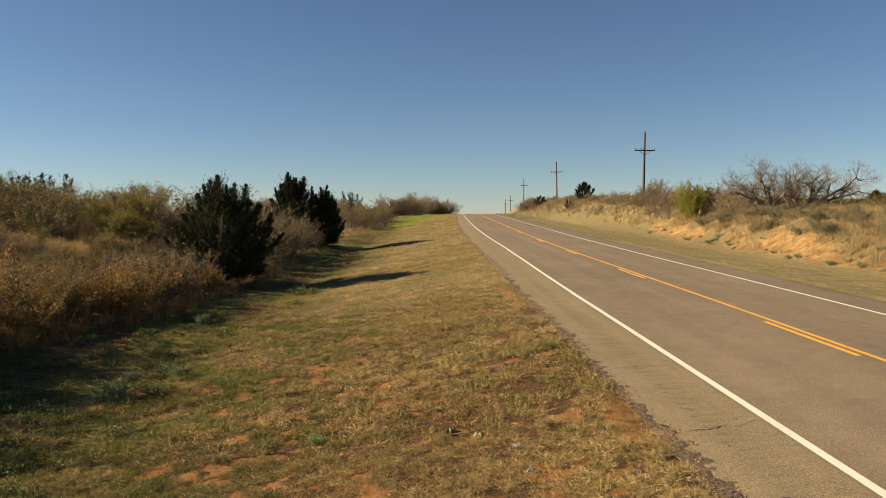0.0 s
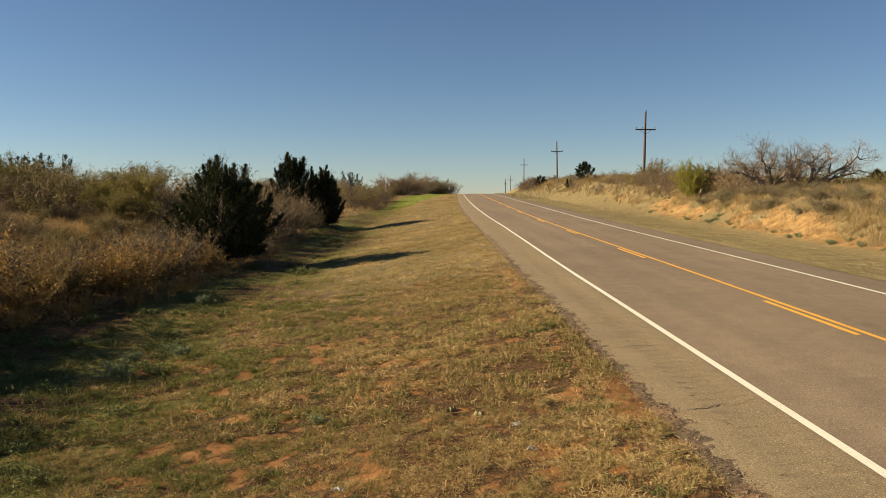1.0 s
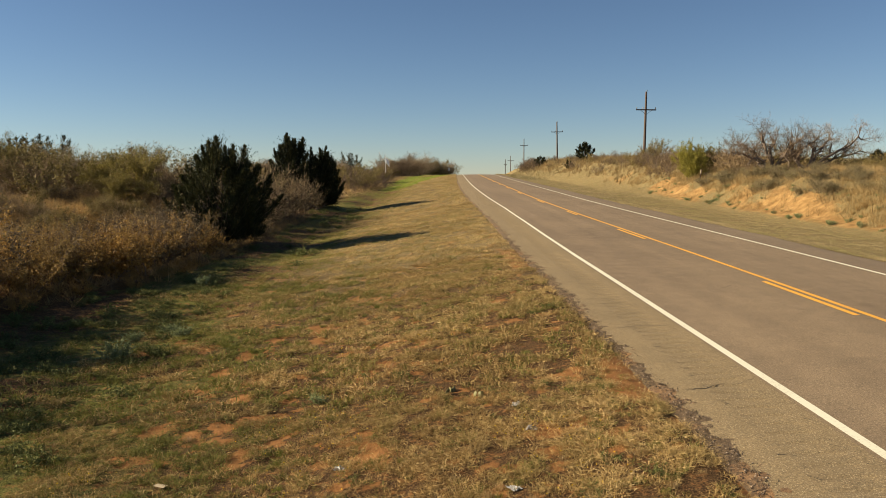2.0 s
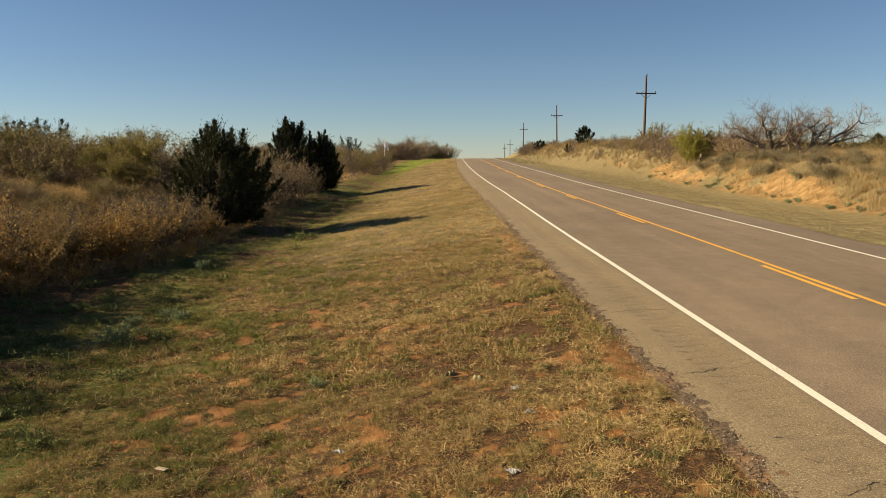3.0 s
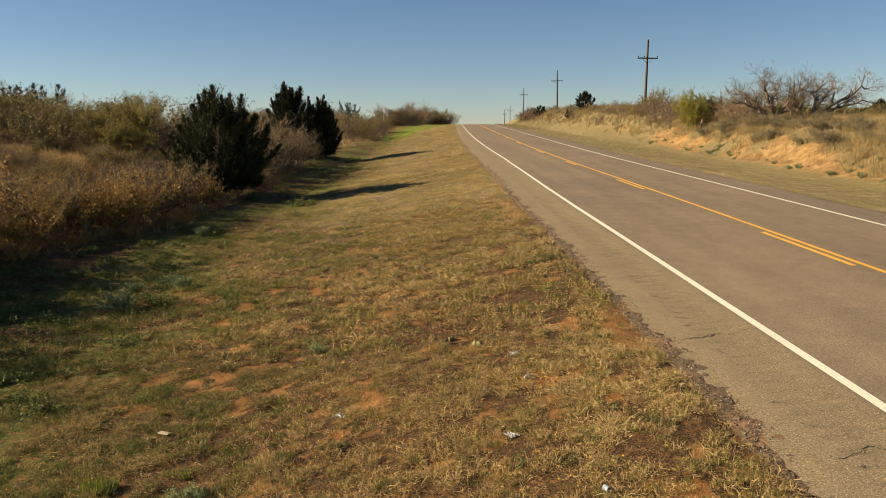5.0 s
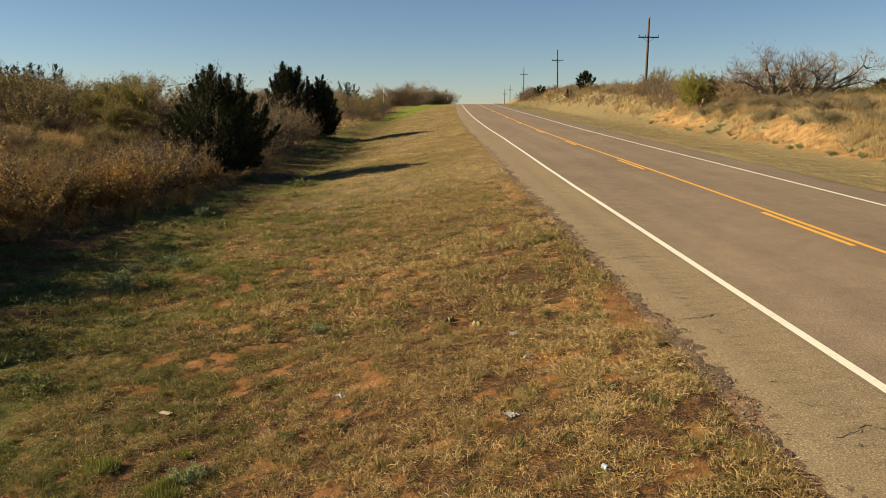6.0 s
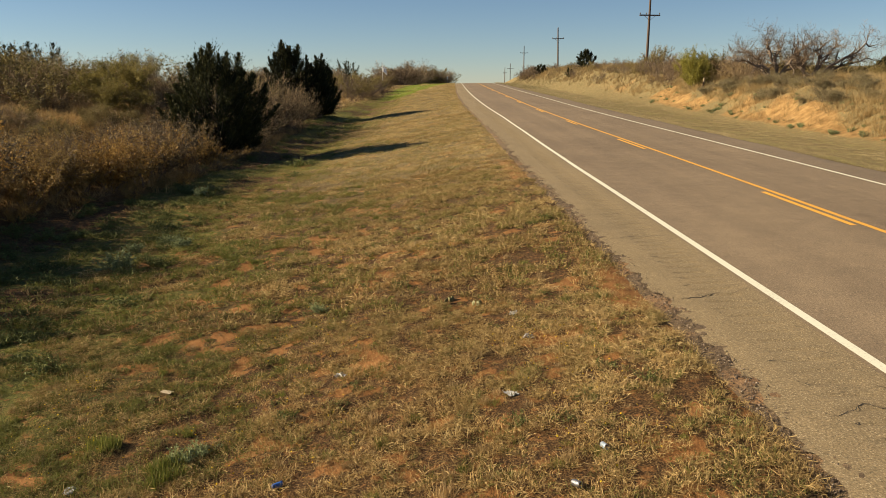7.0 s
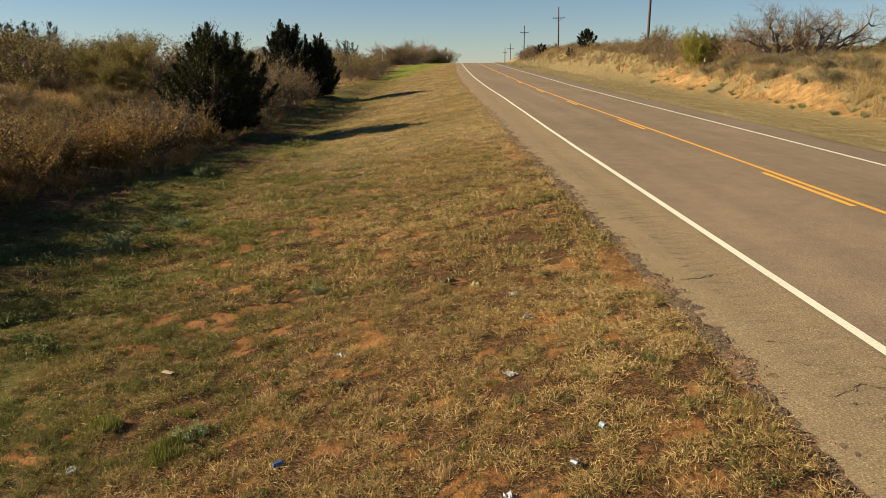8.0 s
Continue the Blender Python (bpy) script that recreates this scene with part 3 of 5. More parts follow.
strip("edge_line", (LINE_L - .065, LINE_L + .065), far_y, WHITE_PAINT, lift=.004, parent=road, label="solid white edge line")
strip("edge_line", (LINE_R - .065, LINE_R + .065), far_y, WHITE_PAINT, lift=.004, parent=road, label="solid white edge line")
strip("centre_line", (8.33, 8.46), far_y, YELLOW_PAINT, lift=.004, parent=road, label="solid yellow centre line")
for y0, y1 in ((1.2, 4.6), (14.4, 18.5), (28.7, 32.7), (41.3, 44.4), (53.2, 56.9), (67.5, 71.3), (81.5, 85.3), (95.5, 99.3), (109.5, 113.3), (123.5, 127), (137, 141), (151, 155)):
    strip("yellow_dash", (8.09, 8.22), np.linspace(y0, y1, 5), YELLOW_PAINT, lift=.004, parent=road)


def crack(u0, y0, u1, y1, width, seed, parent):
    rng = np.random.default_rng(seed)
    n = max(7, int(26 * min(1, abs(u1 - u0))))
    k = np.linspace(0, 1, n)
    wob = np.cumsum(rng.normal(0, .028 * min(1, abs(u1 - u0) + .2), n))
    wob -= k * wob[-1]
    u, y = u0 + (u1 - u0) * k, y0 + (y1 - y0) * k + wob
    w = .42 * width * (np.sin(k * np.pi) ** .6 * rng.uniform(.35, 1.25, n)) + .002
    zz = road_z(y) + .012 * np.clip(3.6 - np.abs(u - 8.28), -2, 3.6) + .0035
    x = u + bend(y) + narrows(u, y)
    a = np.stack([x, y - w / 2, zz], 1)
    b = np.stack([x, y + w / 2, zz], 1)
    i = np.arange(n - 1)
    part_np("crack", np.concatenate([a, b]), np.stack([i, i + 1, n + i + 1, n + i], 1), CRACK, parent)


for u0, u1, y, w in ((3.5, 4.6, 6.3, .03), (3.32, 4.0, 9.9, .055), (4.0, 4.6, 10.1, .014), (3.2, 4.4, 13.6, .035), (3.3, 4.2, 15.9, .02), (3.2, 4.3, 22.5, .04), (3.2, 4.45, 26.5, .03), (3.15, 4.4, 33, .04), (3.2, 4.4, 41, .05)):
    crack(u0, y, u1, y + .25, w, int(y * 10), left_shoulder)
tiny = np.random.default_rng(77)
for col in (3.62, 4.32):
    for y in np.arange(4.6, 30, .45):
        y += tiny.uniform(-.2, .2)
        u = col + tiny.normal(0, .06)
        crack(u, y, u + tiny.uniform(.04, .16), y + tiny.uniform(-.22, .1), tiny.uniform(.018, .034), int(y * 100 + col * 10), left_shoulder)
for u0, y0, u1, y1, w in ((6.7, 17.6, 7.6, 18.6, .035), (8.8, 14.0, 9.6, 14.5, .03), (5.2, 24.6, 8.0, 25.2, .03), (8.6, 25.0, 11.6, 25.4, .03), (5.0, 38.3, 11.5, 38.7, .04), (9.3, 12.3, 11.0, 12.6, .03)):
    crack(u0, y0, u1, y1, w, int(y0 * 10 + 3), road)
# ---- plants: how each kind grows ----
def grow(rng, p, d, length, rad, depth, segs, tips, kids=3, spread=.6, lift=.1, shrink=.62, wig=.16, nseg=3):
    """One limb of a few crooked lengths, with side limbs; fills segs and tips."""
    q, step = np.array(p, float), length / nseg
    d = unit(np.array(d, float))
    for i in range(nseg):
        d = unit(d + rng.normal(0, wig, 3) + np.array([0, 0, lift * .4]))
        e = q + d * step
        r0, r1 = rad * (1 - .5 * i / nseg), rad * (1 - .5 * (i + 1) / nseg)
        segs.append((*q, *e, r0, r1))
        q = e
        if depth > 0:
            for _ in range(kids if i == nseg - 1 else max(1, kids - 1) if i else kids - 2):
                side = unit(d + rng.normal(0, spread, 3) + np.array([0, 0, lift]))
                grow(rng, q, side, length * shrink * rng.uniform(.7, 1.2), r1 * .62, depth - 1, segs, tips, kids, spread, lift, shrink, wig, nseg)
    tips.append((q, d))


def shrub_mesh(seed, stems, height, width, depth, kids, leaf_mat, leaf_n, leaf_len, leaf_wid, twig_mat, spread=.55, lift=.25, rad=.018, lean=.75, sides=3, thick=.8, least=.005, core=0):
    """The branches and the leaves of a shrub that is about as tall and wide as said."""
    rng = np.random.default_rng(seed)
    segs, tips = [], []
    for k in range(stems):
        a = 2 * math.pi * (k + rng.uniform(0, .8)) / stems
        o = rng.uniform(0, .05 if rad > .01 and stems > 3 else .02) * width
        grow(rng, (o * math.cos(a), o * math.sin(a), -.05), (lean * math.cos(a) * rng.uniform(.3, 1.1), lean * math.sin(a) * rng.uniform(.3, 1.1), 1), height * .5 * rng.uniform(.7, 1.15), rad, depth, segs, tips, kids, spread, lift)
    s = np.array(segs)
    top, reach = s[:, 5].max(), np.percentile(np.abs(s[:, 3:5]), 97)
    k = np.array([width / 2 / reach, width / 2 / reach, height / top])
    s[:, :3] *= k
    s[:, 3:6] *= k
    thin = s[:, 6] < rad * thick
    s[:, 6:] = np.maximum(s[:, 6:], min(least, rad * .5))
    wood = joined(tubes(s[~thin], sides), slivers(rng, s[thin]))
    out = [(wood, twig_mat)]
    if leaf_n:
        fine = s[thin]
        fine = fine[fine[:, 5] > height * .08]
        pick = fine[rng.integers(0, len(fine), leaf_n)]
        at = pick[:, :3] + (pick[:, 3:6] - pick[:, :3]) * rng.uniform(0, 1, (leaf_n, 1)) + rng.normal(0, .03 * height / 2, (leaf_n, 3))
        at[:, 2] = np.maximum(at[:, 2], .02)
        fol = leaves(rng, at, leaf_len, leaf_wid, light=True)
        if core:
            # Added oversized inner leaves that stop the sun passing through the shrub.
            low = fine[rng.integers(0, len(fine), core)]
            fol = joined(fol, leaves(rng, low[:, :3] * np.array([.7, .7, .68]), .085, .075, light=True))
        out.append((fol, leaf_mat))
    return out


BODIES = {}


def plant_thing(name, label, category, group, bodies, names=("branchwork", "foliage")):
    root = thing(name, label, category, group)
    for (body, mat), n in zip(bodies, names):
        new(n, mesh(n, *body, mat)).parent = root
    BODIES[root.name] = bodies
    return root


def mass(name, label, category, kinds, places):
    """Many far plants that nobody could count, as one body for each material: places of (kind, x, y, size, turn)."""
    sets = {}
    for k, x, y, size, turn in places:
        c, s_ = math.cos(radians(turn)) * size, math.sin(radians(turn)) * size
        m = np.array([[c, -s_, 0], [s_, c, 0], [0, 0, size]])
        for (v, f), mat in BODIES[kinds[k].name]:
            sets.setdefault(mat, []).append((v @ m.T + np.array([x, y, float(ground_z(x, y)) - .05]), f))
    for mat, bodies in sets.items():
        tagged(part_np(name, *joined(*bodies), mat), label, category, kind="stuff")


def put(root, x, y, size=1.0, turn=0.0, stretch=1.0, sink=0.03):
    """Set a copy of a plant on the ground."""
    m = pose(x, y, float(ground_z(x, y)) - sink, 0, 0, turn) @ Matrix.Diagonal((size, size, size * stretch, 1))
    return copy_thing(root, m)


def cedar(seed, height, width, plumes, fronds, label, leaf=.13, x=0.0, y=0.0, group="cedars by the road", lead=1.0, full=.21, turn=0.0, profile=(.74, .93, 1.0, .96, .83, .6, .40, .08)):
    """A many-tipped cedar: limbs that sweep out and up, each ending in a pointed plume of small feathery sprays."""
    rng = np.random.default_rng(seed)
    root = thing("cedar_tree", label, "tree", group)
    segs, tips = [], []
    grow(rng, (0, 0, -.1), (0, 0, 1), height * .7, height * .024, 0, segs, tips, wig=.04, nseg=5)
    i = np.arange(plumes)
    h = .10 + .88 * ((i + .5) / plumes) ** .9
    ang = i * 2.39996 + rng.normal(0, .25, plumes)
    reach = width / 2 * np.interp(h, (.1, .2, .35, .5, .65, .8, .9, 1), profile) * rng.uniform(.66, 1.04, plumes)
    tall_ = rng.uniform(-.06, .07, plumes) * height * lead
    tip = np.stack([reach * np.cos(ang), reach * np.sin(ang), h * height * 1.0 + tall_ * (.3 + .7 * h)], 1)
    out = np.stack([np.cos(ang), np.sin(ang), np.zeros(plumes)], 1)
    way = unit(out * (1.15 * (1 - h) ** .8)[:, None] + np.array([0, 0, 1]) * (.55 + .75 * h)[:, None] + rng.normal(0, .16, (plumes, 3)))
    start = np.stack([.1 * tip[:, 0], .1 * tip[:, 1], np.maximum(.04 * height, tip[:, 2] - reach * .95 - .10 * height)], 1)
    size = (.30 + .2 * rng.uniform(0, 1, plumes)) * height * np.interp(h, (0, .6, 1), (.8, 1, 1))
    ctrl = tip - way * size[:, None] * .75
    for a, c, b in zip(start, ctrl, tip):
        q = a
        for t in (.34, .67, 1.0):
            e = a * (1 - t) ** 2 + c * 2 * t * (1 - t) + b * t * t
            segs.append((*q, *e, height * .008 * (1.2 - t), height * .008 * max(.12, .9 - t)))
            q = e
    which = np.repeat(i, fronds)
    n = len(which)
    t = 1 - rng.uniform(0, 1, n) ** 1.25 * .84
    T = t[:, None]
    at = start[which] * (1 - T) ** 2 + ctrl[which] * 2 * T * (1 - T) + tip[which] * T * T
    run = unit((ctrl - start)[which] * (1 - T) + (tip - ctrl)[which] * T)
    side = unit(np.cross(run, rng.normal(size=(n, 3))))
    girth = full * width * rng.uniform(.3, 1.1, n) * np.clip((1.02 - t) / .6, .01, 1) ** 1.15 * (.3 + .7 * smooth(.2, .55, t)) * rng.uniform(.4, 1.45, (plumes, 14))[which, (t * 13.9).astype(int)]
    go = unit(run * (.55 + .35 * T) + side * (.9 - .3 * T) + np.array([0, 0, .2]))
    k = 6
    s_ = np.tile(np.linspace(.12, 1, k), n)
    P = np.repeat(at, k, 0) + np.repeat(go * girth[:, None], k, 0) * s_[:, None] + rng.normal(0, .012, (n * k, 3)) * np.array([1, 1, 1]) * height * .25
    P[:, 2] = np.maximum(P[:, 2], .06)
    part_np("trunk", *tubes(np.array(segs), 5), BARK, root, "brown fibrous trunk and limbs")
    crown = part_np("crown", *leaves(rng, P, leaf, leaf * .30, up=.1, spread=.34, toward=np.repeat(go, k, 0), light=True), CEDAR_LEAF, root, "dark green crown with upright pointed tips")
    # Tone rises along each plume, so its tip looks sunlit and its inside shaded.
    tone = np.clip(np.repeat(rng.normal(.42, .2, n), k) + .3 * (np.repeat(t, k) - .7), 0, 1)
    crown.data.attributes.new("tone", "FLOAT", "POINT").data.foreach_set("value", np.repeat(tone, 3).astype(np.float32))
    root.matrix_basis = pose(x, y, float(ground_z(x, y)) - .05, 0, 0, turn)
    return root


def bare_tree(seed, height, width, depth, kids, mat, label, name="bare_tree", category="tree", group="", rad=.09, leaf_mat=None, leaf_n=0, leaf_len=.12, sides=4, least=.008, stems=3, lean=.6):
    bodies = shrub_mesh(seed, stems, height, width, depth, kids, leaf_mat, leaf_n, leaf_len, leaf_len * .6, mat, spread=.6, lift=.18, rad=rad, lean=lean, sides=sides, least=least)
    return plant_thing(name, label, category, group, bodies, ("limb", "crown"))


def away(root):
    """Take the pattern plant out of the scene after its copies stand."""
    for o in (*root.children_recursive, root):
        bpy.data.objects.remove(o)


def scatter(rng, n, u0, u1, y0, y1, keep=None):
    u, y = rng.uniform(u0, u1, n), rng.uniform(y0, y1, n)
    x = u + bend(y) + narrows(u, y)
    if keep is not None:
        k = rng.uniform(0, 1, n) < keep(x, y, u)
        x, y = x[k], y[k]
    return x, y


def on_ground(x, y, lift=0.0):
    return np.stack([x, y, ground_z(x, y) + lift], 1)


def stuff(name, verts, faces, mat, label, category):
    return tagged(part_np(name, verts, faces, mat), label, category, kind="stuff")


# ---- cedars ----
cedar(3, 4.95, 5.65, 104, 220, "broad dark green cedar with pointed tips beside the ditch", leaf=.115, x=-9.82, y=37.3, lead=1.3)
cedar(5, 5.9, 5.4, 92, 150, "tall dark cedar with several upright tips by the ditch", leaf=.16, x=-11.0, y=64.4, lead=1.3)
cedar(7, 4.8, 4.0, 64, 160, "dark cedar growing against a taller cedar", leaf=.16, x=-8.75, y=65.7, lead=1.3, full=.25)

# ---- brush along the fence and up the slope ----
brown_a = plant_thing("shrub", "brown-leaved brush growing thickly along the fence", "shrub", "brush along the fence", shrub_mesh(11, 6, 1.5, 2.0, 2, 3, BROWN_LEAF, 3600, .034, .027, DARK_TWIG, core=500))
brown_b = plant_thing("shrub", "thick brush with dry orange-brown leaves", "shrub", "brush along the fence", shrub_mesh(12, 6, 1.3, 2.2, 2, 3, BROWN_LEAF, 3600, .034, .027, DARK_TWIG, core=500))
brown_c = plant_thing("shrub", "brown-leaved brush up the slope", "shrub", "brush along the fence", shrub_mesh(31, 6, 1.4, 2.3, 2, 3, BROWN_LEAF, 1500, .055, .042, DARK_TWIG, core=450))
twiggy_a = plant_thing("shrub", "bare grey twiggy shrub in dry grass", "shrub", "bare shrubs", shrub_mesh(13, 4, 1.8, 2.3, 3, 3, None, 0, 0, 0, TWIG, rad=.02))
twiggy_b = plant_thing("shrub", "bare reddish twiggy shrub in dry grass", "shrub", "bare shrubs", shrub_mesh(14, 4, 1.6, 2.5, 3, 3, None, 0, 0, 0, RED_TWIG, rad=.02))
# Leaves and core are added to bare brush so that it casts fuller shade.
grey_thick = plant_thing("shrub", "dense grey-brown brush with withered leaves", "shrub", "bare shrubs", shrub_mesh(30, 6, 1.7, 2.3, 2, 3, GREY_LEAF, 1300, .06, .03, TWIG, core=700))
olive = plant_thing("shrub", "olive-brown half-leafed shrub on the slope", "shrub", "olive shrubs", shrub_mesh(15, 6, 2.2, 2.6, 2, 3, OLIVE_LEAF, 2200, .07, .046, TWIG, core=300))
far_twigs = plant_thing("shrub", "bare grey-brown twiggy shrub on the sandy bank", "shrub", "shrubs on the bank", shrub_mesh(26, 8, 1.8, 2.4, 2, 3, GREY_LEAF, 900, .06, .03, DARK_TWIG, rad=.03, least=.014, thick=1.1))
far_red = plant_thing("shrub", "bare reddish-brown twiggy shrub on the bank", "shrub", "shrubs on the bank", shrub_mesh(27, 8, 1.6, 2.5, 2, 3, GREY_LEAF, 800, .06, .03, RED_TWIG, rad=.03, least=.014, thick=1.1))
far_olive = plant_thing("shrub", "olive half-leafed shrub on the sandy bank", "shrub", "shrubs on the bank", shrub_mesh(28, 6, 2.2, 2.6, 2, 3, OLIVE_LEAF, 1500, .10, .065, TWIG, rad=.03, core=200, thick=1.1))
budding = bare_tree(16, 4.2, 4.6, 3, 3, TWIG, "small tree with yellow-green young leaves", "budding_tree", group="budding trees", rad=.06, leaf_mat=BUD_LEAF, leaf_n=17000, leaf_len=.08, sides=3)
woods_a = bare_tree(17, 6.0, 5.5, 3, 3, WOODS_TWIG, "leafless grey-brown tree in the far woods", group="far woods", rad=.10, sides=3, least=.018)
woods_b = bare_tree(18, 5.5, 6.0, 3, 3, RED_TWIG, "leafless reddish-brown tree in the far woods", group="far woods", rad=.10, sides=3, least=.018)
woods_c = bare_tree(19, 5.5, 6.0, 2, 3, TWIG, "olive-leafed tree in the far woods", group="far woods", rad=.10, leaf_mat=OLIVE_LEAF, leaf_n=4500, leaf_len=.16, sides=3, least=.018)
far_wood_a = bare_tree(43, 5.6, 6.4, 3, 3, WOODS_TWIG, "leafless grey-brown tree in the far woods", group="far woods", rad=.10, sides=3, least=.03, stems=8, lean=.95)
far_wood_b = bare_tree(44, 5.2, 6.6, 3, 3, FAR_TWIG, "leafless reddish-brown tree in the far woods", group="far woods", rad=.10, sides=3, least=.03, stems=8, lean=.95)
far_wood_c = bare_tree(45, 5.5, 6.0, 2, 3, TWIG, "olive-leafed tree in the far woods", group="far woods", rad=.10, leaf_mat=OLIVE_LEAF, leaf_n=5200, leaf_len=.24, sides=3, least=.03, stems=9, lean=.95)
sage = plant_thing("sage_plant", "small grey-green sage plant on sandy soil", "plant", "sage plants", shrub_mesh(20, 16, .40, .58, 1, 3, SAGE_LEAF, 1200, .055, .024, SAGE_LEAF, rad=.005, lean=.8))
sage_bush = plant_thing("shrub", "grey-green sage bush among tall dry grass", "shrub", "sage bushes on the bank", shrub_mesh(29, 14, 1.0, 1.4, 2, 3, SAGE_BRUSH, 2600, .06, .026, DARK_TWIG, rad=.012, lean=.8, least=.005))
weed = plant_thing("weed", "low leafy green weed in the ditch", "plant", "green weeds", shrub_mesh(21, 14, .28, .62, 1, 3, WEED_LEAF, 420, .055, .026, WEED_LEAF, rad=.004, lean=1.0))
tuft = plant_thing("grass_clump", "bright green grass clump on the verge", "grass clump", "green grass clumps", [(blades(np.random.default_rng(22), np.random.default_rng(23).uniform(-.13, .13, (240, 3)) * np.array([1, 1, 0]), .22, .018, .5), FRESH)], ("tuft",))
straw = plant_thing("grass_clump", "dry straw-coloured grass clump", "grass clump", "dry grass clumps", [(blades(np.random.default_rng(24), np.random.default_rng(25).uniform(-.11, .11, (190, 3)) * np.array([1, 1, 0]), .24, .015, .6), STRAW)], ("tuft",))

rng = np.random.default_rng(40)
behind = []
# brown brush at the fence, its foot on a line along the ditch, lowest in front
for y in np.arange(8.0, 56.0, .95):
    for row in range(3):
        u = float(np.interp(y, (17, 20, 22.5, 26, 30, 35), (-11.7, -11.4, -9.9, -8.6, -8.2, -8.45))) - row * 1.3 + rng.normal(0, .3)
        if 33.5 < y < 40.5 and row < 2:
            continue
        kind = rng.choice(4, p=((.47, .43, .05, .05), (.34, .34, .18, .14), (.2, .2, .5, .1))[row] if y < 27 else (.14, .14, .6, .12) if y < 33 else (.05, .05, .48, .42))
        # Below y 19.4 the brush is unseen, enlarged to throw shade on the ditch.
        spot = kind, u + float(bend(y)), y + rng.uniform(-.35, .35), rng.uniform(.8, 1.2) * (.62, 1.12, .95)[row] * ((1.2, 1.4, 1.8)[row] if y < 11 else (1.45, 1.85, 2.4)[row] if y < 15 else (1.4, 1.75, 2.3)[row] if y < 19.4 else (.75, 1.0, 1.25)[row] if y < 22.8 else (.75, 1.2, 1.6)[row] if y < 29 else (.6, 1.1, 1.85)[row] if y < 41 else (.55, .75, 1.3)[row]) * (1 if kind < 2 else .8), rng.uniform(0, 360)
        if row < 2:
            put((brown_a, brown_b, grey_thick if y > 26 else twiggy_a, twiggy_b)[kind], *spot[1:])
        else:
            behind.append(spot)
mass("fence_brush", "tangled brown and grey brush behind the fence", "brush", (brown_a, brown_b, grey_thick, twiggy_b), behind)
# grey brush about the feet of the cedars
for a, b, s in ((-8.9, 33.2, .4), (-8.5, 34.6, .5), (-8.2, 36.4, .45), (-8.0, 38.4, .5), (-8.4, 40.6, .8), (-8.8, 43, 1.15), (-9.3, 44.5, 1.3), (-9.6, 46, 1.6), (-9.9, 47.5, 1.5), (-10.2, 49, 1.8), (-9.8, 50.5, 1.6), (-9.8, 52, 1.7), (-9.4, 53.5, 1.5), (-9.2, 55, 1.45), (-9.0, 58, 1.2), (-10.8, 54, 1.8), (-9.9, 59.5, 1.3), (-8.6, 61.5, .8)):
    put((grey_thick, grey_thick, twiggy_b)[int(b) % 3], a + float(bend(b)), b, s, b * 70, 1.4 if b > 42 else 1)
for a, b, s in ((-10.6, 43.5, 1.5), (-11.2, 46.5, 1.7), (-11.4, 50, 1.8), (-11.0, 53, 1.7), (-11.3, 57, 1.6), (-10.2, 61, 1.3)):
    put(olive if b > 56 else grey_thick, a + float(bend(b)), b, s * .85, b * 50)
for k in range(34):
    y = rng.uniform(44, 112)
    put((twiggy_a, twiggy_b, brown_b, olive)[rng.choice(4, p=(.46, .38, .04, .12))], float(bend(y)) - rng.uniform(9.8, 17), y, rng.uniform(.9, 1.45), rng.uniform(0, 360))
# scattered shrubs in the field of tall grass
x, y = scatter(rng, 60, -19, -12.3, 18, 46, lambda x, y, u: np.where(np.abs(x) < .62 * y + 1, 1, 0))
for a, b in zip(x, y):
    put((twiggy_a, twiggy_b, olive, grey_thick, brown_a)[rng.choice(5, p=(.3, .2, .2, .2, .1))], a, b, rng.uniform(.35, .62), rng.uniform(0, 360))
field = []
x, y = scatter(rng, 130, -36, -13.5, 18, 64, lambda x, y, u: np.where(np.abs(x) < .66 * y + 2, 1, 0))
a, b = scatter(rng, 60, -25, -12.6, 19, 42, lambda x, y, u: np.where(np.abs(x) < .66 * y + 2, 1, 0))
x, y = np.concatenate([x, a]), np.concatenate([y, b])
for a, b in zip(x, y):
    far_back = float(smooth(-17, -27, a))
    field.append((rng.choice(4, p=(.28, .18, .42, .12)), a, b, rng.uniform(.42, .8) + .6 * far_back, rng.uniform(0, 360)))
x, y = scatter(rng, 46, -17.5, -11.2, 22.5, 38)
mass("slope_brush", "orange-brown leafy brush up the slope behind the ditch", "brush", (brown_c, grey_thick),
     [(rng.choice(2, p=(.8, .2)), a, b, rng.uniform(.6, .95), rng.uniform(0, 360)) for a, b in zip(x, y)])
mass("field_brush", "grey and olive brush scattered in the dry field", "brush", (twiggy_a, twiggy_b, olive, grey_thick), field)
for a, b, s in ((-25, 49, .62), (-29, 50, .7), (-31.5, 54, .75), (-22.5, 56, .6), (-26, 60, .7), (-19.2, 55, .72), (-16.0, 53, .66), (-23.5, 63, .75)):
    put(woods_b if int(b) % 2 else woods_a, a, b, s, b * 41)
for a, b, s in ((-17.4, 52, 1.75), (-19.6, 56, 1.9), (-21.8, 61, 2.0), (-17.6, 57, 1.8), (-16.0, 54, 1.6), (-23.8, 61, 1.9), (-13.6, 50, 1.6)):
    put(olive if int(b) % 2 else grey_thick, a, b, s * (1 if int(b) % 2 else 1.25), b * 29)
for a, b, s in ((-19.0, 49.5, .95), (-20.8, 52.0, .9), (-17.9, 47.0, .62), (-29.5, 57, .8), (-34, 62, 1.0), (-40, 66, 1.1)):
    put(budding, a, b, s, rng.uniform(0, 360))
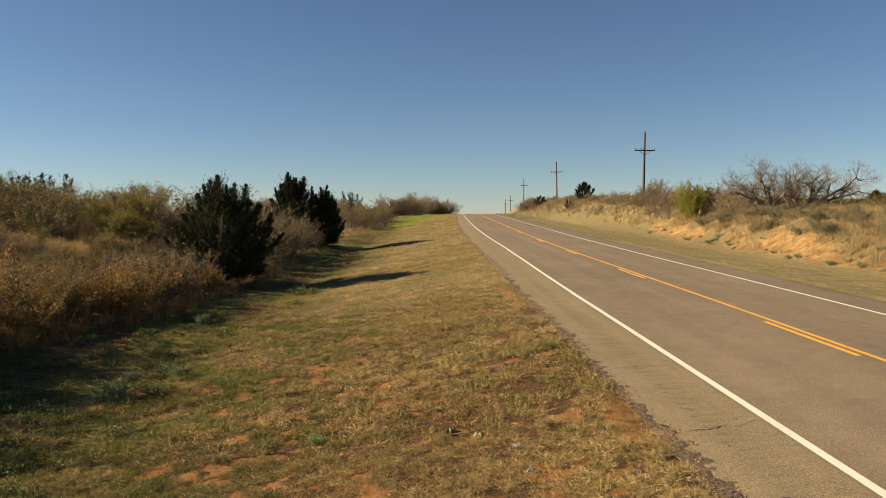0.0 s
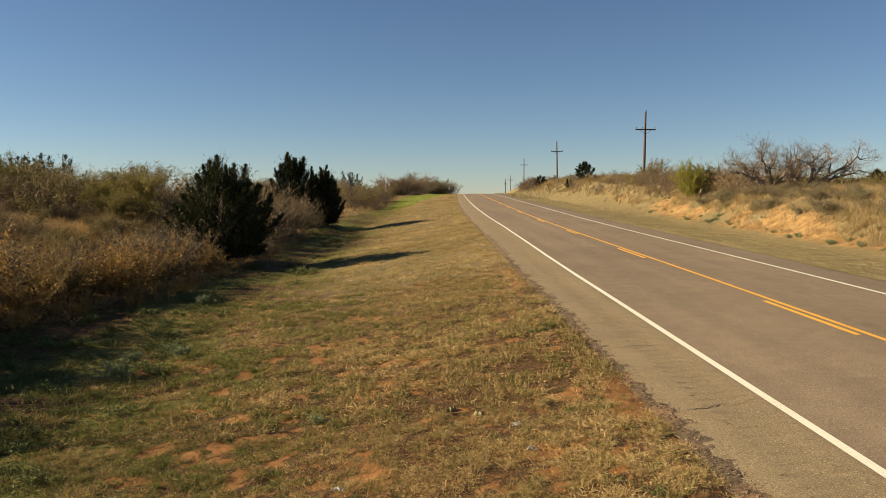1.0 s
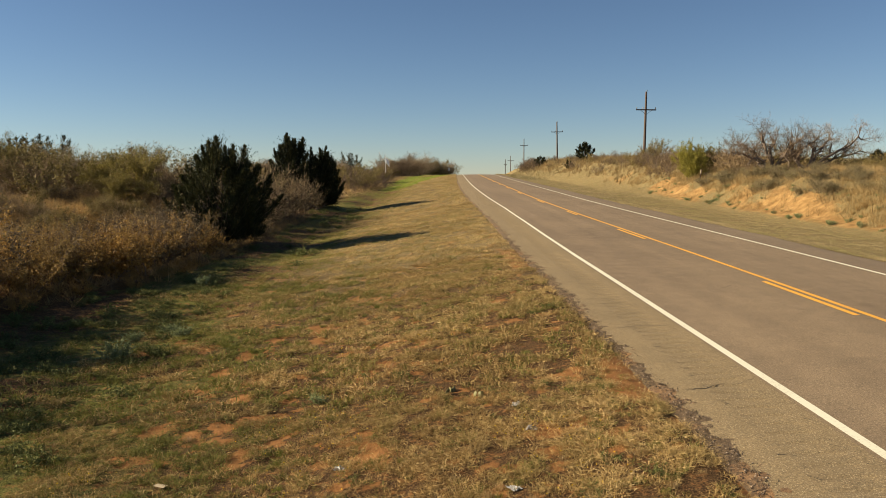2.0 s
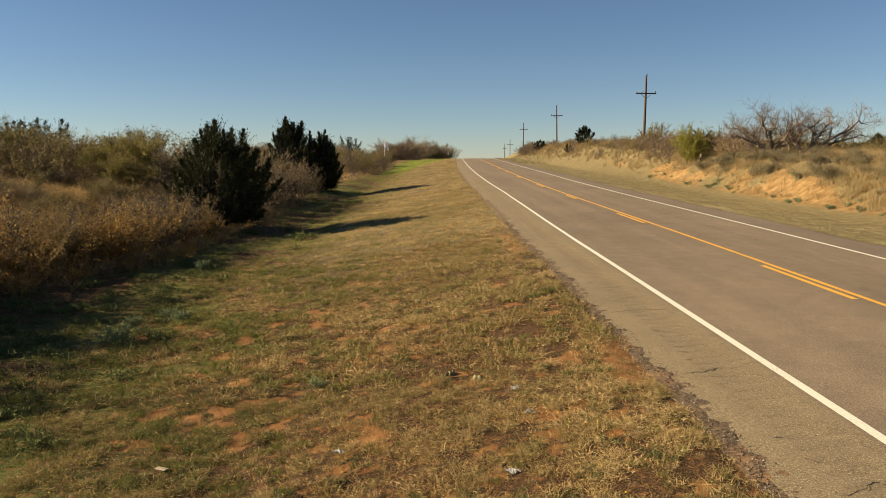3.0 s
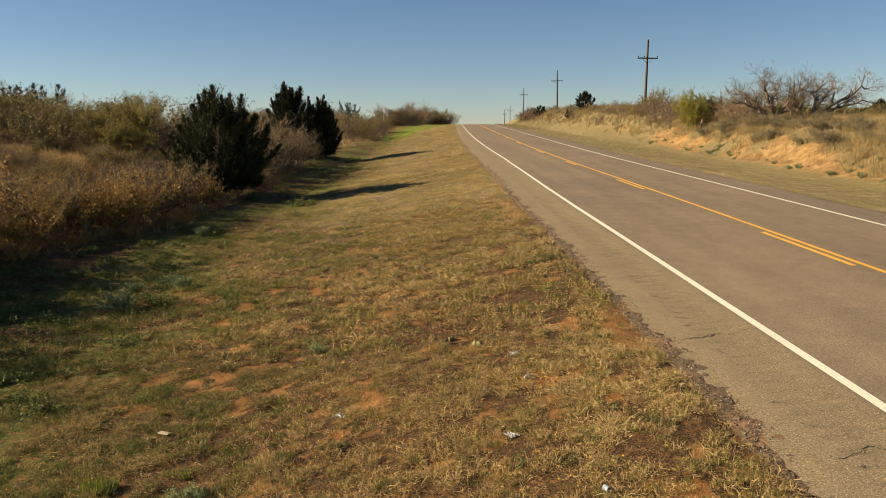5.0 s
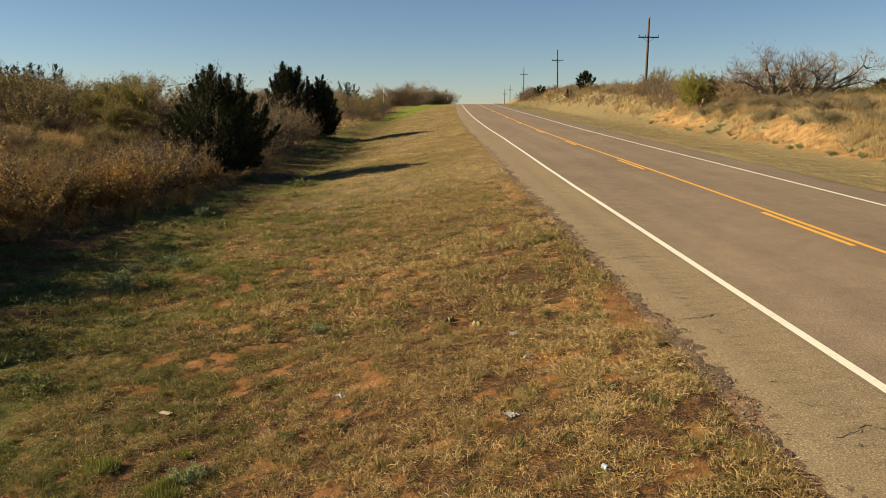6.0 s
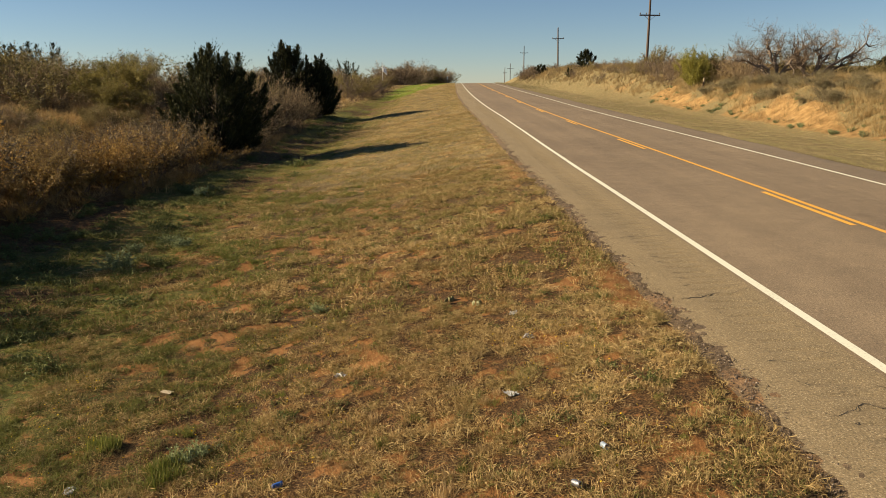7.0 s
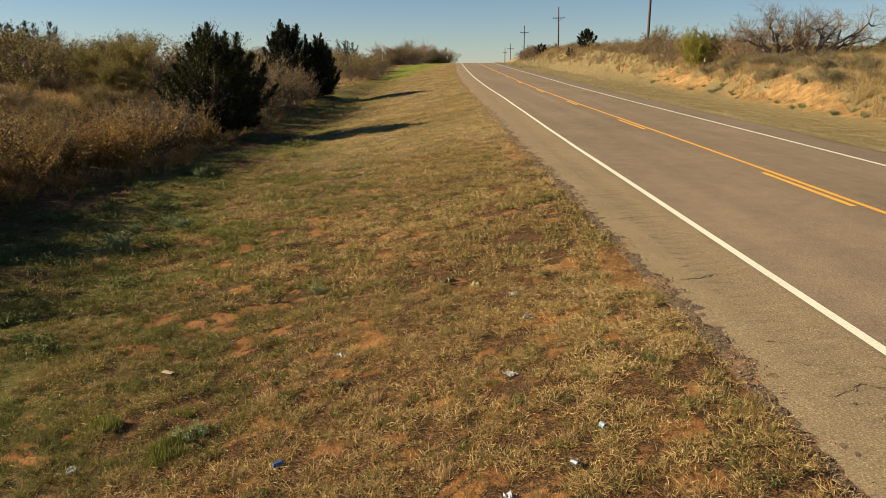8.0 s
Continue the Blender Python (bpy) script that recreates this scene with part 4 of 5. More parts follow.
# thicket up the hill
x, y = scatter(rng, 150, -62, -22, 40, 130)
x, y = np.concatenate([x, -rng.uniform(.41, .56, 26) * np.linspace(60, 84, 26)]), np.concatenate([y, np.linspace(60, 84, 26)])
mass("hillside_brush", "dense bare and olive brush on the hillside", "brush", (far_twigs, far_olive, far_red),
     [(rng.choice(3, p=(.25, .55, .20)), a, b, rng.uniform(1.1, 1.9), rng.uniform(0, 360)) for a, b in zip(x, y)])
y = rng.uniform(62, 128, 70)
x = -rng.uniform(.25, .62, 70) * y
mass("hilltop_woods", "grey-brown leafless woods along the hilltop", "woods", (woods_a, woods_b, woods_c),
     [(rng.choice(3, p=(.18, .42, .40)), a, b, rng.uniform(.45, .7), rng.uniform(0, 360)) for a, b in zip(x, y)])
# the wood beyond the green meadow
woods = []
for k in range(84):
    y = 186 + k * 1.18
    woods.append((rng.choice(3, p=(.5, .46, .04)), rng.uniform(-.27, -.012) * y + 2, y, rng.uniform(.98, 1.26), rng.uniform(0, 360)))
for k in range(9):
    woods.append((k % 2, -rng.uniform(.118, .158) * 196, 196 + k, rng.uniform(1.15, 1.35), k * 77))
mass("far_woods", "leafless grey-brown woods beyond the green meadow", "woods", (far_wood_a, far_wood_b, far_wood_c), woods)
for k in range(16):
    put((far_wood_c, far_wood_b, far_wood_a)[k % 3], 4.6 + rng.uniform(-9, 2.6), 250 + rng.uniform(-12, 30), rng.uniform(.95, 1.2), rng.uniform(0, 360))
under = [(rng.choice(3), rng.uniform(-.27, -.03) * b, b, rng.uniform(1.9, 2.7), rng.uniform(0, 360)) for b in rng.uniform(188, 225, 56)]
under += [(2, 4.0 + rng.uniform(-8, 4.5), b, rng.uniform(1.7, 2.3), rng.uniform(0, 360)) for b in rng.uniform(240, 262, 14)]
mass("woods_underbrush", "grey-brown bare brush at the foot of the woods", "brush", (far_twigs, far_red, far_olive), under)
for a, b, s in ((-9.6, 104, .9), (-8.4, 106, 1.0), (-7.4, 107, 1.05), (-6.4, 107, .95), (-6.0, 112, .8), (-9.0, 112, 1.2), (-7.6, 114, 1.1), (-6.6, 120, 1.0), (-7.2, 134, 1.2), (-8.8, 128, 1.4), (-11.5, 101, .8), (-10.4, 118, 1.3)):
    put((far_twigs, far_red)[int(b) % 2], a, b, s * .72, b * 33)
put(far_olive, -11.0, 109.0, .62, 20)
put(far_olive, -12.2, 107.0, .5, 80)
x, y = scatter(rng, 40, -32, -10, 138, 190)
a, b = scatter(rng, 60, -24, -9.8, 106, 150)
x, y = np.concatenate([x, a]), np.concatenate([y, b])
mass("meadow_brush", "bare brush along the far side of the ditch", "brush", (far_twigs, far_red, far_olive),
     [(rng.choice(3), a, b, rng.uniform(1.1, 2.0), rng.uniform(0, 360)) for a, b in zip(x, y)])
for a, b, top, s in ((-46.6, 88, 7.9, 31), (-44.3, 88, 7.6, 32), (-41.6, 88, 8.1, 33), (-20.6, 203, 9.7, 34), (-19.0, 206, 9.3, 35), (-25.4, 202, 8.6, 36)):
    h = top - float(ground_z(a, b))
    cedar(s, h * .97, 4.4, 26, 30, "small dark cedar standing on the skyline", leaf=.3, x=a, y=b, group="skyline cedars", lead=.25, full=.5, profile=(.74, .93, 1, 1, .98, .92, .85, .7))

# ---- the bank across the road ----
cedar(36, 3.5, 3.9, 26, 60, "dark cedar on top of the grassy bank", leaf=.3, x=29.0, y=143, group="cedars on the bank")
cedar(37, 2.1, 3.4, 16, 44, "low dark cedar on top of the bank", leaf=.34, x=25.4, y=174, group="cedars on the bank")
cedar(38, 1.6, 1.6, 10, 40, "young dark cedar on the grassy bank", leaf=.22, x=23.3, y=128, group="cedars on the bank")
cedar(39, 1.35, 2.6, 18, 70, "low dark cedar on top of the sandy bank", leaf=.2, x=32.8, y=56, group="cedars on the bank")
green_bush = plant_thing("green_bush", "rounded yellow-green leafy bush on the bank", "bush", "", shrub_mesh(41, 16, 3.9, 2.9, 2, 3, BUSH_LEAF, 30000, .065, .05, TWIG, rad=.03, lean=.75, core=900))
green_bush.matrix_basis = pose(22.4, 66.2, float(ground_z(22.4, 66.2)) - .1)
bud_bush = plant_thing("bush", "yellow-green bush with young leaves on the bank", "bush", "", shrub_mesh(42, 12, 2.9, 2.8, 2, 3, BUD_LEAF, 8000, .11, .08, TWIG, rad=.03, lean=.6))
bud_bush.matrix_basis = pose(24.6, 69.5, float(ground_z(24.6, 69.5)) - .1)


def mesquite(seed, label, x, y, height, width, lean_x, turn=0):
    """A gnarled leafless tree with low spreading limbs."""
    rng = np.random.default_rng(seed)
    segs, tips = [], []
    for dx, dy, top in ((1.0, .1, .62), (.75, -.5, .95), (.35, .55, 1.0), (-.3, -.2, 1.05), (-.75, .45, .85), (-1.0, -.1, .6)):
        end = np.array([dx * width * .46 + lean_x, dy * width * .4, top * height * .82])
        q = np.array([rng.normal(0, .1), rng.normal(0, .1), -.1])
        n = 9
        for i in range(1, n + 1):
            t = i / n
            e = np.array([end[0] * t ** .8, end[1] * t ** .8, end[2] * (1 - (1 - t) ** 1.9)]) + rng.normal(0, .10, 3)
            r0, r1 = .13 * (1 - .75 * (i - 1) / n), .13 * (1 - .75 * i / n)
            segs.append((*q, *e, r0, r1))
            if i > 2:
                for _ in range(3):
                    side = unit(unit(e - q) * .5 + rng.normal(0, .55, 3) + np.array([0, 0, .35]))
                    grow(rng, e, side, height * .30 * rng.uniform(.6, 1.1), r1 * .5, 2, segs, tips, kids=3, spread=.7, lift=.08, shrink=.62, wig=.28)
            q = e
    s = np.array(segs)
    s[:, 6:] = np.maximum(s[:, 6:], .0095)
    root = thing("bare_tree", label, "tree", "bare trees on the bank")
    big = s[:, 6] > .03
    part_np("limb", *tubes(s[big], 6), BARK, root, "thick crooked grey-brown limbs")
    part_np("twig_crown", *joined(tubes(s[~big & (s[:, 6] > .018)], 3), slivers(rng, s[~big & (s[:, 6] <= .018)])), MESQUITE_TWIG, root, "dense fine leafless twigs")
    root.matrix_basis = pose(x, y, float(ground_z(x, y)) - .1, 0, 0, turn)
    return root


mesquite(51, "gnarled leafless tree with spreading limbs on the bank", 25.0, 56.0, 3.2, 5.8, -.4)
mesquite(52, "leaning leafless tree with one long low limb", 26.9, 55.2, 3.0, 6.2, 1.6)
rng = np.random.default_rng(53)
for a, b, s, kind in ((24.8, 63, 1.5, 1), (25.6, 61, 1.5, 0), (25.2, 65, 1.5, 1), (26.4, 62.5, 1.5, 0), (24.2, 60.5, 1.15, 1), (27.2, 61, 1.3, 1), (28.4, 60, 1.1, 0), (23.0, 76, 1.5, 0), (24.5, 79, 1.4, 1), (22.6, 82, 1.1, 1), (23.6, 87, 1.1, 0), (25.5, 90, 1.3, 2),
                      (27.2, 97, 1.3, 0), (28.5, 100, 1.2, 2), (24.4, 72.5, 1.2, 1), (27.0, 58, 1.0, 2), (28.6, 58, .9, 2), (30.2, 58.5, .8, 2), (31.5, 57, .8, 1), (32.5, 55, .75, 2), (22.8, 79, 1.2, 0), (23.6, 74, 1.4, 1), (22.4, 85, 1.0, 2),
                      (22.2, 72, 1.0, 0), (21.8, 76, .9, 1), (29.5, 54, .75, 2), (31, 53, .7, 2), (29.4, 50.5, .6, 2), (31, 49, .6, 0), (28, 46, .55, 2), (26.5, 42, .5, 2)):
    put((far_twigs, far_red, far_olive)[kind], a + float(bend(b)), b, s, rng.uniform(0, 360))
x, y = scatter(rng, 44, 20.5, 27, 88, 200)
far_brush = [(rng.choice(3, p=(.45, .25, .3)), a, b, rng.uniform(.5, 1.0), rng.uniform(0, 360)) for a, b in zip(x, y)]
for k in range(16):
    y = rng.uniform(172, 212)
    far_brush.append((rng.choice(2), float(bend(y)) + rng.uniform(18.0, 24), y, rng.uniform(1.1, 1.7), rng.uniform(0, 360)))
mass("bank_brush", "bare brush scattered along the far bank", "brush", (far_twigs, far_red, far_olive), far_brush)
for k in range(72):
    b = rng.uniform(33, 62)
    a = rng.uniform(21.7, 25.5) if k % 4 else rng.uniform(25.5, 33)
    put(sage_bush, a + float(bend(b)), b, rng.uniform(.55, 1.1) * (1 if a < 26 else .85), rng.uniform(0, 360))
x, y = scatter(rng, 70, 19.7, 23.0, 32, 75)
for a, b in zip(x, y):
    put(sage, a, b, rng.uniform(.3, .75), rng.uniform(0, 360))

# ---- low plants on the verge ----
for a, b, s in ((-6.3, 15.6, 1.15), (-2.42, 7.12, .52), (-2.28, 7.25, .48), (-1.65, 11.5, .5), (-5.6, 17.6, .8), (-6.1, 18.2, .75), (-6.6, 17.4, .7), (-7.1, 24.5, .9)):
    put(sage, a, b, s, s * 300)
for a, b, s in ((-3.3, 7.55, .75), (-3.45, 7.62, .72), (-2.52, 6.75, .80), (-2.40, 6.8, .72), (-2.60, 6.98, .78), (-2.48, 7.02, .72), (-.55, 7.5, .5), (.15, 5.85, .6), (-1.7, 6.35, .5)):
    put(tuft if s > .7 else straw, a, b, s, s * 500)
x, y = scatter(rng, 250, -9.2, -4.6, 9, 70, lambda x, y, u: .75 * smooth(-4.4, -7, u))
for a, b in zip(x, y):
    put(weed, a, b, rng.uniform(.35, 1.0), rng.uniform(0, 360))
for a, b, s in ((-5.4, 33.5, 1.5), (-5.0, 33.9, 1.1), (-6.1, 62, 1.3), (-5.5, 56, 1.2), (-6.5, 50, 1.4), (-4.9, 55, 1.1)):
    put(weed, a, b, s, s * 400)
x, y = scatter(rng, 110, -10.6, -6.0, 10, 24)
for a, b in zip(x, y):
    put(weed, a, b, rng.uniform(.45, .95), rng.uniform(0, 360))
x, y = scatter(rng, 520, -5.6, 2.7, 5, 20)
mass("verge_tufts", "small dry and green tufts all over the verge", "grass", (straw, tuft, weed), [(rng.choice(3, p=(.45, .3, .25)), a, b, rng.uniform(.2, .46), rng.uniform(0, 360)) for a, b in zip(x, y)])
x, y = scatter(rng, 200, -5, 2.6, 5, 26)
for a, b in zip(x, y):
    put((straw, tuft, weed)[rng.choice(3, p=(.5, .3, .2))], a, b, rng.uniform(.2, .48), rng.uniform(0, 360))
for root in (far_wood_a, far_wood_b, far_wood_c, grey_thick, sage_bush, far_twigs, far_red, far_olive, brown_a, brown_b, brown_c, twiggy_a, twiggy_b, olive, budding, woods_a, woods_b, woods_c, sage, weed, tuft, straw):
    away(root)


# ---- grass ----
def turf(seed, n, u0, u1, y0, y1, length, width, lean, mat, name, label, keep, grain=.22, matted=.42):
    """Short turf in tufts, part matted straw, part standing blades."""
    rng = np.random.default_rng(seed)
    x, y = scatter(rng, n, u0, u1, y0, y1, keep)
    tuft_ = smooth(.34, .66, vnoise(x, y, grain, 61) * .6 + vnoise(x, y, grain * .4, 62) * .4)
    mat_ = rng.uniform(0, 1, len(x)) < matted
    lift = np.where(mat_, 1.15 * length * (.1 + tuft_ ** 2) * rng.uniform(0, 1, len(x)), 0) - .004
    v, f = blades(rng, on_ground(x, y, lift), length * np.where(mat_, 1.0, .3 + 1.6 * tuft_ ** 2), width, np.where(mat_, 1.32, lean))
    ob = stuff(name, v, f, mat, label, "grass")
    tone = np.clip(.52 + .8 * (vnoise(x, y, grain * 1.4, 71) - .5) + .35 * (vnoise(x, y, 2.4, 72) - .5) + (.26 if y0 > 20 else 0), 0, 1)
    ob.data.attributes.new("tone", "FLOAT", "POINT").data.foreach_set("value", np.repeat(tone, 3).astype(np.float32))
    return ob


def sward(x, y, u, grain=.22):
    clump = .34 + .66 * smooth(.36, .60, vnoise(x, y, grain, 61) * .6 + vnoise(x, y, grain * .4, 62) * .4)
    thin = np.where(np.abs(x) < .62 * y + 1.5, 1, .3)
    ditch = 1 - .8 * smooth(-5.4, -6.9, u) * smooth(90, 60, y)
    return thin * clump * ditch * (1 - .78 * smooth(.30, .75, bare_cover(x, y))) * smooth(3.12, 2.82, u + (vnoise(y, 0, .5, 31) - .5) * -.3) * (1 - .92 * smooth(.4, .8, lush_cover(x, y)) * (y > 90))


def stems(rng, p, d, length, width, droop):
    """Bent dry stems, pointed at both ends, two triangles each."""
    n = len(p)
    length, width = (length * rng.uniform(.55, 1.35, n))[:, None], (width * rng.uniform(.7, 1.3, n))[:, None]
    d = unit(d)
    side = unit(np.cross(d, rng.normal(size=(n, 3))))
    mid = p + d * length * .5
    turn_ = rng.normal(0, .38, (n, 3)) * np.array([1, 1, .3]) - np.array([0, 0, 1]) * droop
    tip = mid + unit(d + turn_) * length * .5
    v = np.stack([p, mid + side * width * .5, mid - side * width * .5, tip], 1)
    base = np.arange(n)[:, None, None] * 4
    return v.reshape(-1, 3), (base + np.array([[0, 1, 2], [1, 3, 2]])).reshape(-1, 3)


def tufted(x, y, grain):
    """Where the turf gathers into clumps, 0 in the gaps to 1."""
    return smooth(.41, .57, vnoise(x, y, grain, 61) * .55 + vnoise(x, y, grain * .45, 62) * .45)


def in_view(x, y):
    return np.where((x > -.66 * y - 1.5), 1.0, 0.0)


def tussocks(seed, per_m2, u0, u1, y0, y1, each, length, width, mat, name, label, keep, size=.055, flat=.35, grain=.26):
    """Small grass tussocks: stems fan out of each, part standing, part fallen over."""
    rng = np.random.default_rng(seed)
    x, y = scatter(rng, int(per_m2 * (u1 - u0) * (y1 - y0)), u0, u1, y0, y1, lambda x, y, u: keep(x, y, u) * in_view(x, y))
    clump = tufted(x, y, grain)
    low = rng.uniform(0, 1, len(x)) < .06 + .94 * clump
    x, y, clump = x[low], y[low], clump[low]
    big = rng.lognormal(0, .28, len(x)).clip(.5, 2.0) * (.45 + 1.05 * clump)
    n = len(x) * each
    b = np.repeat(big, each)
    a = rng.uniform(0, 2 * np.pi, n)
    r = np.sqrt(rng.uniform(0, 1, n)) * size * b
    px, py = np.repeat(x, each) + r * np.cos(a), np.repeat(y, each) + r * np.sin(a)
    fallen = rng.uniform(0, 1, n) < flat
    a2 = a + rng.normal(0, .9, n)
    tilt = np.where(fallen, rng.normal(1.35, .14, n), np.abs(rng.normal(.55, .3, n))).clip(.02, 1.52)
    d = np.stack([np.cos(a2) * np.sin(tilt), np.sin(a2) * np.sin(tilt), np.cos(tilt)], 1)
    lift = np.where(fallen, rng.uniform(0, .03, n) * b, -.005)
    v, f = stems(rng, on_ground(px, py, lift), d, length * b, width, np.where(fallen, .05, .3)[:, None])
    ob = stuff(name, v, f, mat, label, "grass")
    # Stems in the gaps take darker tones, which deepens the shade between clumps.
    tone = np.repeat(rng.normal(.27, .12, len(x)) + .32 * clump + .35 * (vnoise(x, y, 2.4, 72) - .5), each)
    ob.data.attributes.new("tone", "FLOAT", "POINT").data.foreach_set("value", np.repeat(np.clip(tone, 0, 1), 4).astype(np.float32))
    return ob


def green_share(x, y, u):
    """How much of the verge is green: more of it down the slope, in drifts."""
    return np.clip(.22 + .62 * smooth(0, -3.8, u), 0, 1) * (.35 + .65 * smooth(.30, .58, vnoise(x, y, .8, 63)))


def bare_free(x, y, u):
    ditch = 1 - .75 * smooth(-6.2, -7.4, u)
    return (1 - .86 * smooth(.3, .7, bare_cover(x, y))) * ditch * smooth(3.08, 2.86, u + (vnoise(y, 0, .5, 31) - .5) * -.3)


for seed, dense, y0, y1, each, le, wi, size, grain in ((71, 320, 4, 11, 28, .048, .0048, .052, .19), (72, 165, 11, 26, 20, .064, .0092, .07, .34)):
    tussocks(seed, dense, -8.8, 3.05, y0, y1, each, le, wi, DRY_GRASS, "dry_verge_grass", "tangled short dry grass on the road verge", lambda x, y, u: bare_free(x, y, u) * (1 - green_share(x, y, u)), size, .45, grain)
    tussocks(seed + 8, dense * .8, -9.0, 2.9, y0, y1, each, le, wi * 1.1, GREEN_GRASS, "green_verge_grass", "fresh green grass growing through the dry verge", lambda x, y, u: bare_free(x, y, u) * green_share(x, y, u), size, .2, grain)
for seed, n, y0, y1, le, wi, grain in ((73, 360000, 26, 55, .058, .0145, .34), (74, 170000, 55, 130, .06, .032, .45), (75, 45000, 130, 215, .11, .08, .9)):
    turf(seed, n, -9.2, 3.0, y0, y1, le, wi, .7, DRY_GRASS, "dry_verge_grass", "short dry mown grass on the road verge", lambda x, y, u: sward(x, y, u, grain) * (1 - .8 * smooth(-2, -6, u)), grain)
turf(76, 50000, -9.2, 3.0, -8, 4, .08, .016, .7, DRY_GRASS, "dry_verge_grass", "short dry mown grass on the road verge", lambda x, y, u: sward(x, y, u, .16) / .3, .16)
turf(77, 40000, -24, -8.5, 78, 190, .18, .06, .6, DRY_GRASS, "dry_ditch_grass", "rank dry grass along the far ditch", lambda x, y, u: (.4 + .6 * vnoise(x, y, 2, 70)) * (1 - .9 * smooth(.4, .8, lush_cover(x, y))), .9)
turf(78, 14000, 13.75, 21.5, -2, 18, .1, .022, .7, DITCH_GRASS, "dry_ditch_grass", "short dry grass in the ditch across the road", lambda x, y, u: .45 + .55 * vnoise(x, y, .5, 64), .22)
for seed, n, y0, y1, le, wi in ((82, 240000, 26, 45, .05, .014), (83, 150000, 45, 120, .06, .03)):
    turf(seed, n, -9.4, 2.6, y0, y1, le, wi, .6, GREEN_GRASS, "green_verge_grass", "fresh green grass growing through the dry verge",
         lambda x, y, u: sward(x, y, u) * np.clip(.22 + .78 * smooth(-.8, -4.5, u), 0, 1) * smooth(.30, .58, vnoise(x, y, .8, 63)), matted=.2)
turf(84, 110000, -14, 3, 94, 230, .10, .06, .6, LUSH_GRASS, "green_meadow_grass", "bright green young grass in the meadow", lambda x, y, u: lush_cover(x, y))
for seed, n, y0, y1, le, wi in ((85, 200000, 18, 60, .042, .012), (86, 60000, 60, 130, .09, .028), (87, 25000, 130, 215, .2, .08)):
    turf(seed, n, 13.5, 21.5, y0, y1, le, wi, .8, DITCH_GRASS, "dry_ditch_grass", "short dry grass in the ditch across the road",
         lambda x, y, u: (.75 + .25 * vnoise(x, y, .5, 64)) * (1 - .95 * smooth(.3, .7, bare_cover(x, y))))


def tall(seed, n, u0, u1, y0, y1, le, wi, name, label, keep, lean=.5, mat=None):
    """Bunch grass: blades fan out of each bunch."""
    rng = np.random.default_rng(seed)
    k = 18
    x, y = scatter(rng, n // k, u0, u1, y0, y1, keep)
    m = len(x) * k
    big = np.repeat(rng.uniform(.45, 1.3, len(x)), k)
    bx, by = np.repeat(x, k) + rng.normal(0, .07, m) * big, np.repeat(y, k) + rng.normal(0, .07, m) * big
    ob = stuff(name, *blades(rng, on_ground(bx, by, -.02), le * big, wi, np.abs(rng.normal(lean, .25, m))), mat or TALL_GRASS, label, "grass")
    tone = np.repeat(np.clip(rng.normal(.5, .17, len(x)) + .5 * (vnoise(x, y, 4, 73) - .5), 0, 1), k * 3)
    ob.data.attributes.new("tone", "FLOAT", "POINT").data.foreach_set("value", tone.astype(np.float32))
    return ob


tall(91, 190000, -34, -9.6, 21, 60, .55, .022, "tall_field_grass", "tall tawny dry grass between the shrubs", lambda x, y, u: smooth(.30, .55, vnoise(x, y, 3.5, 65)) * smooth(-9.4, -11, u), lean=.95, mat=FIELD_GRASS)
tall(95, 14000, -10.2, -8.3, 25, 56, .36, .02, "tall_field_grass", "rank brown grass at the foot of the brush", lambda x, y, u: .3 + .7 * smooth(.35, .6, vnoise(x, y, 1.6, 69)), lean=.7, mat=FIELD_GRASS)
tall(92, 70000, -70, -10, 60, 170, .9, .035, "tall_field_grass", "tall tawny dry grass on the far slope", lambda x, y, u: smooth(.3, .6, vnoise(x, y, 6, 66)), mat=FIELD_GRASS)
tall(93, 330000, 20.0, 36, 26, 80, .50, .016, "tall_bank_grass", "tall tawny bunch grass on the sandy bank", lambda x, y, u: (.10 + .90 * smooth(20.6, 22.0, u + (vnoise(x, y, 1.6, 14) - .5) * 3)) * (.35 + .65 * smooth(.25, .6, vnoise(x, y, 2.5, 67))) * smooth(46, 28, u), lean=.72)
tall(94, 110000, 19.2, 36, 80, 215, .75, .034, "tall_bank_grass", "tall tawny bunch grass on the far bank", lambda x, y, u: (.3 + .7 * smooth(.25, .6, vnoise(x, y, 4, 68))) * smooth(19.5, 21, u) * smooth(44, 26, u))
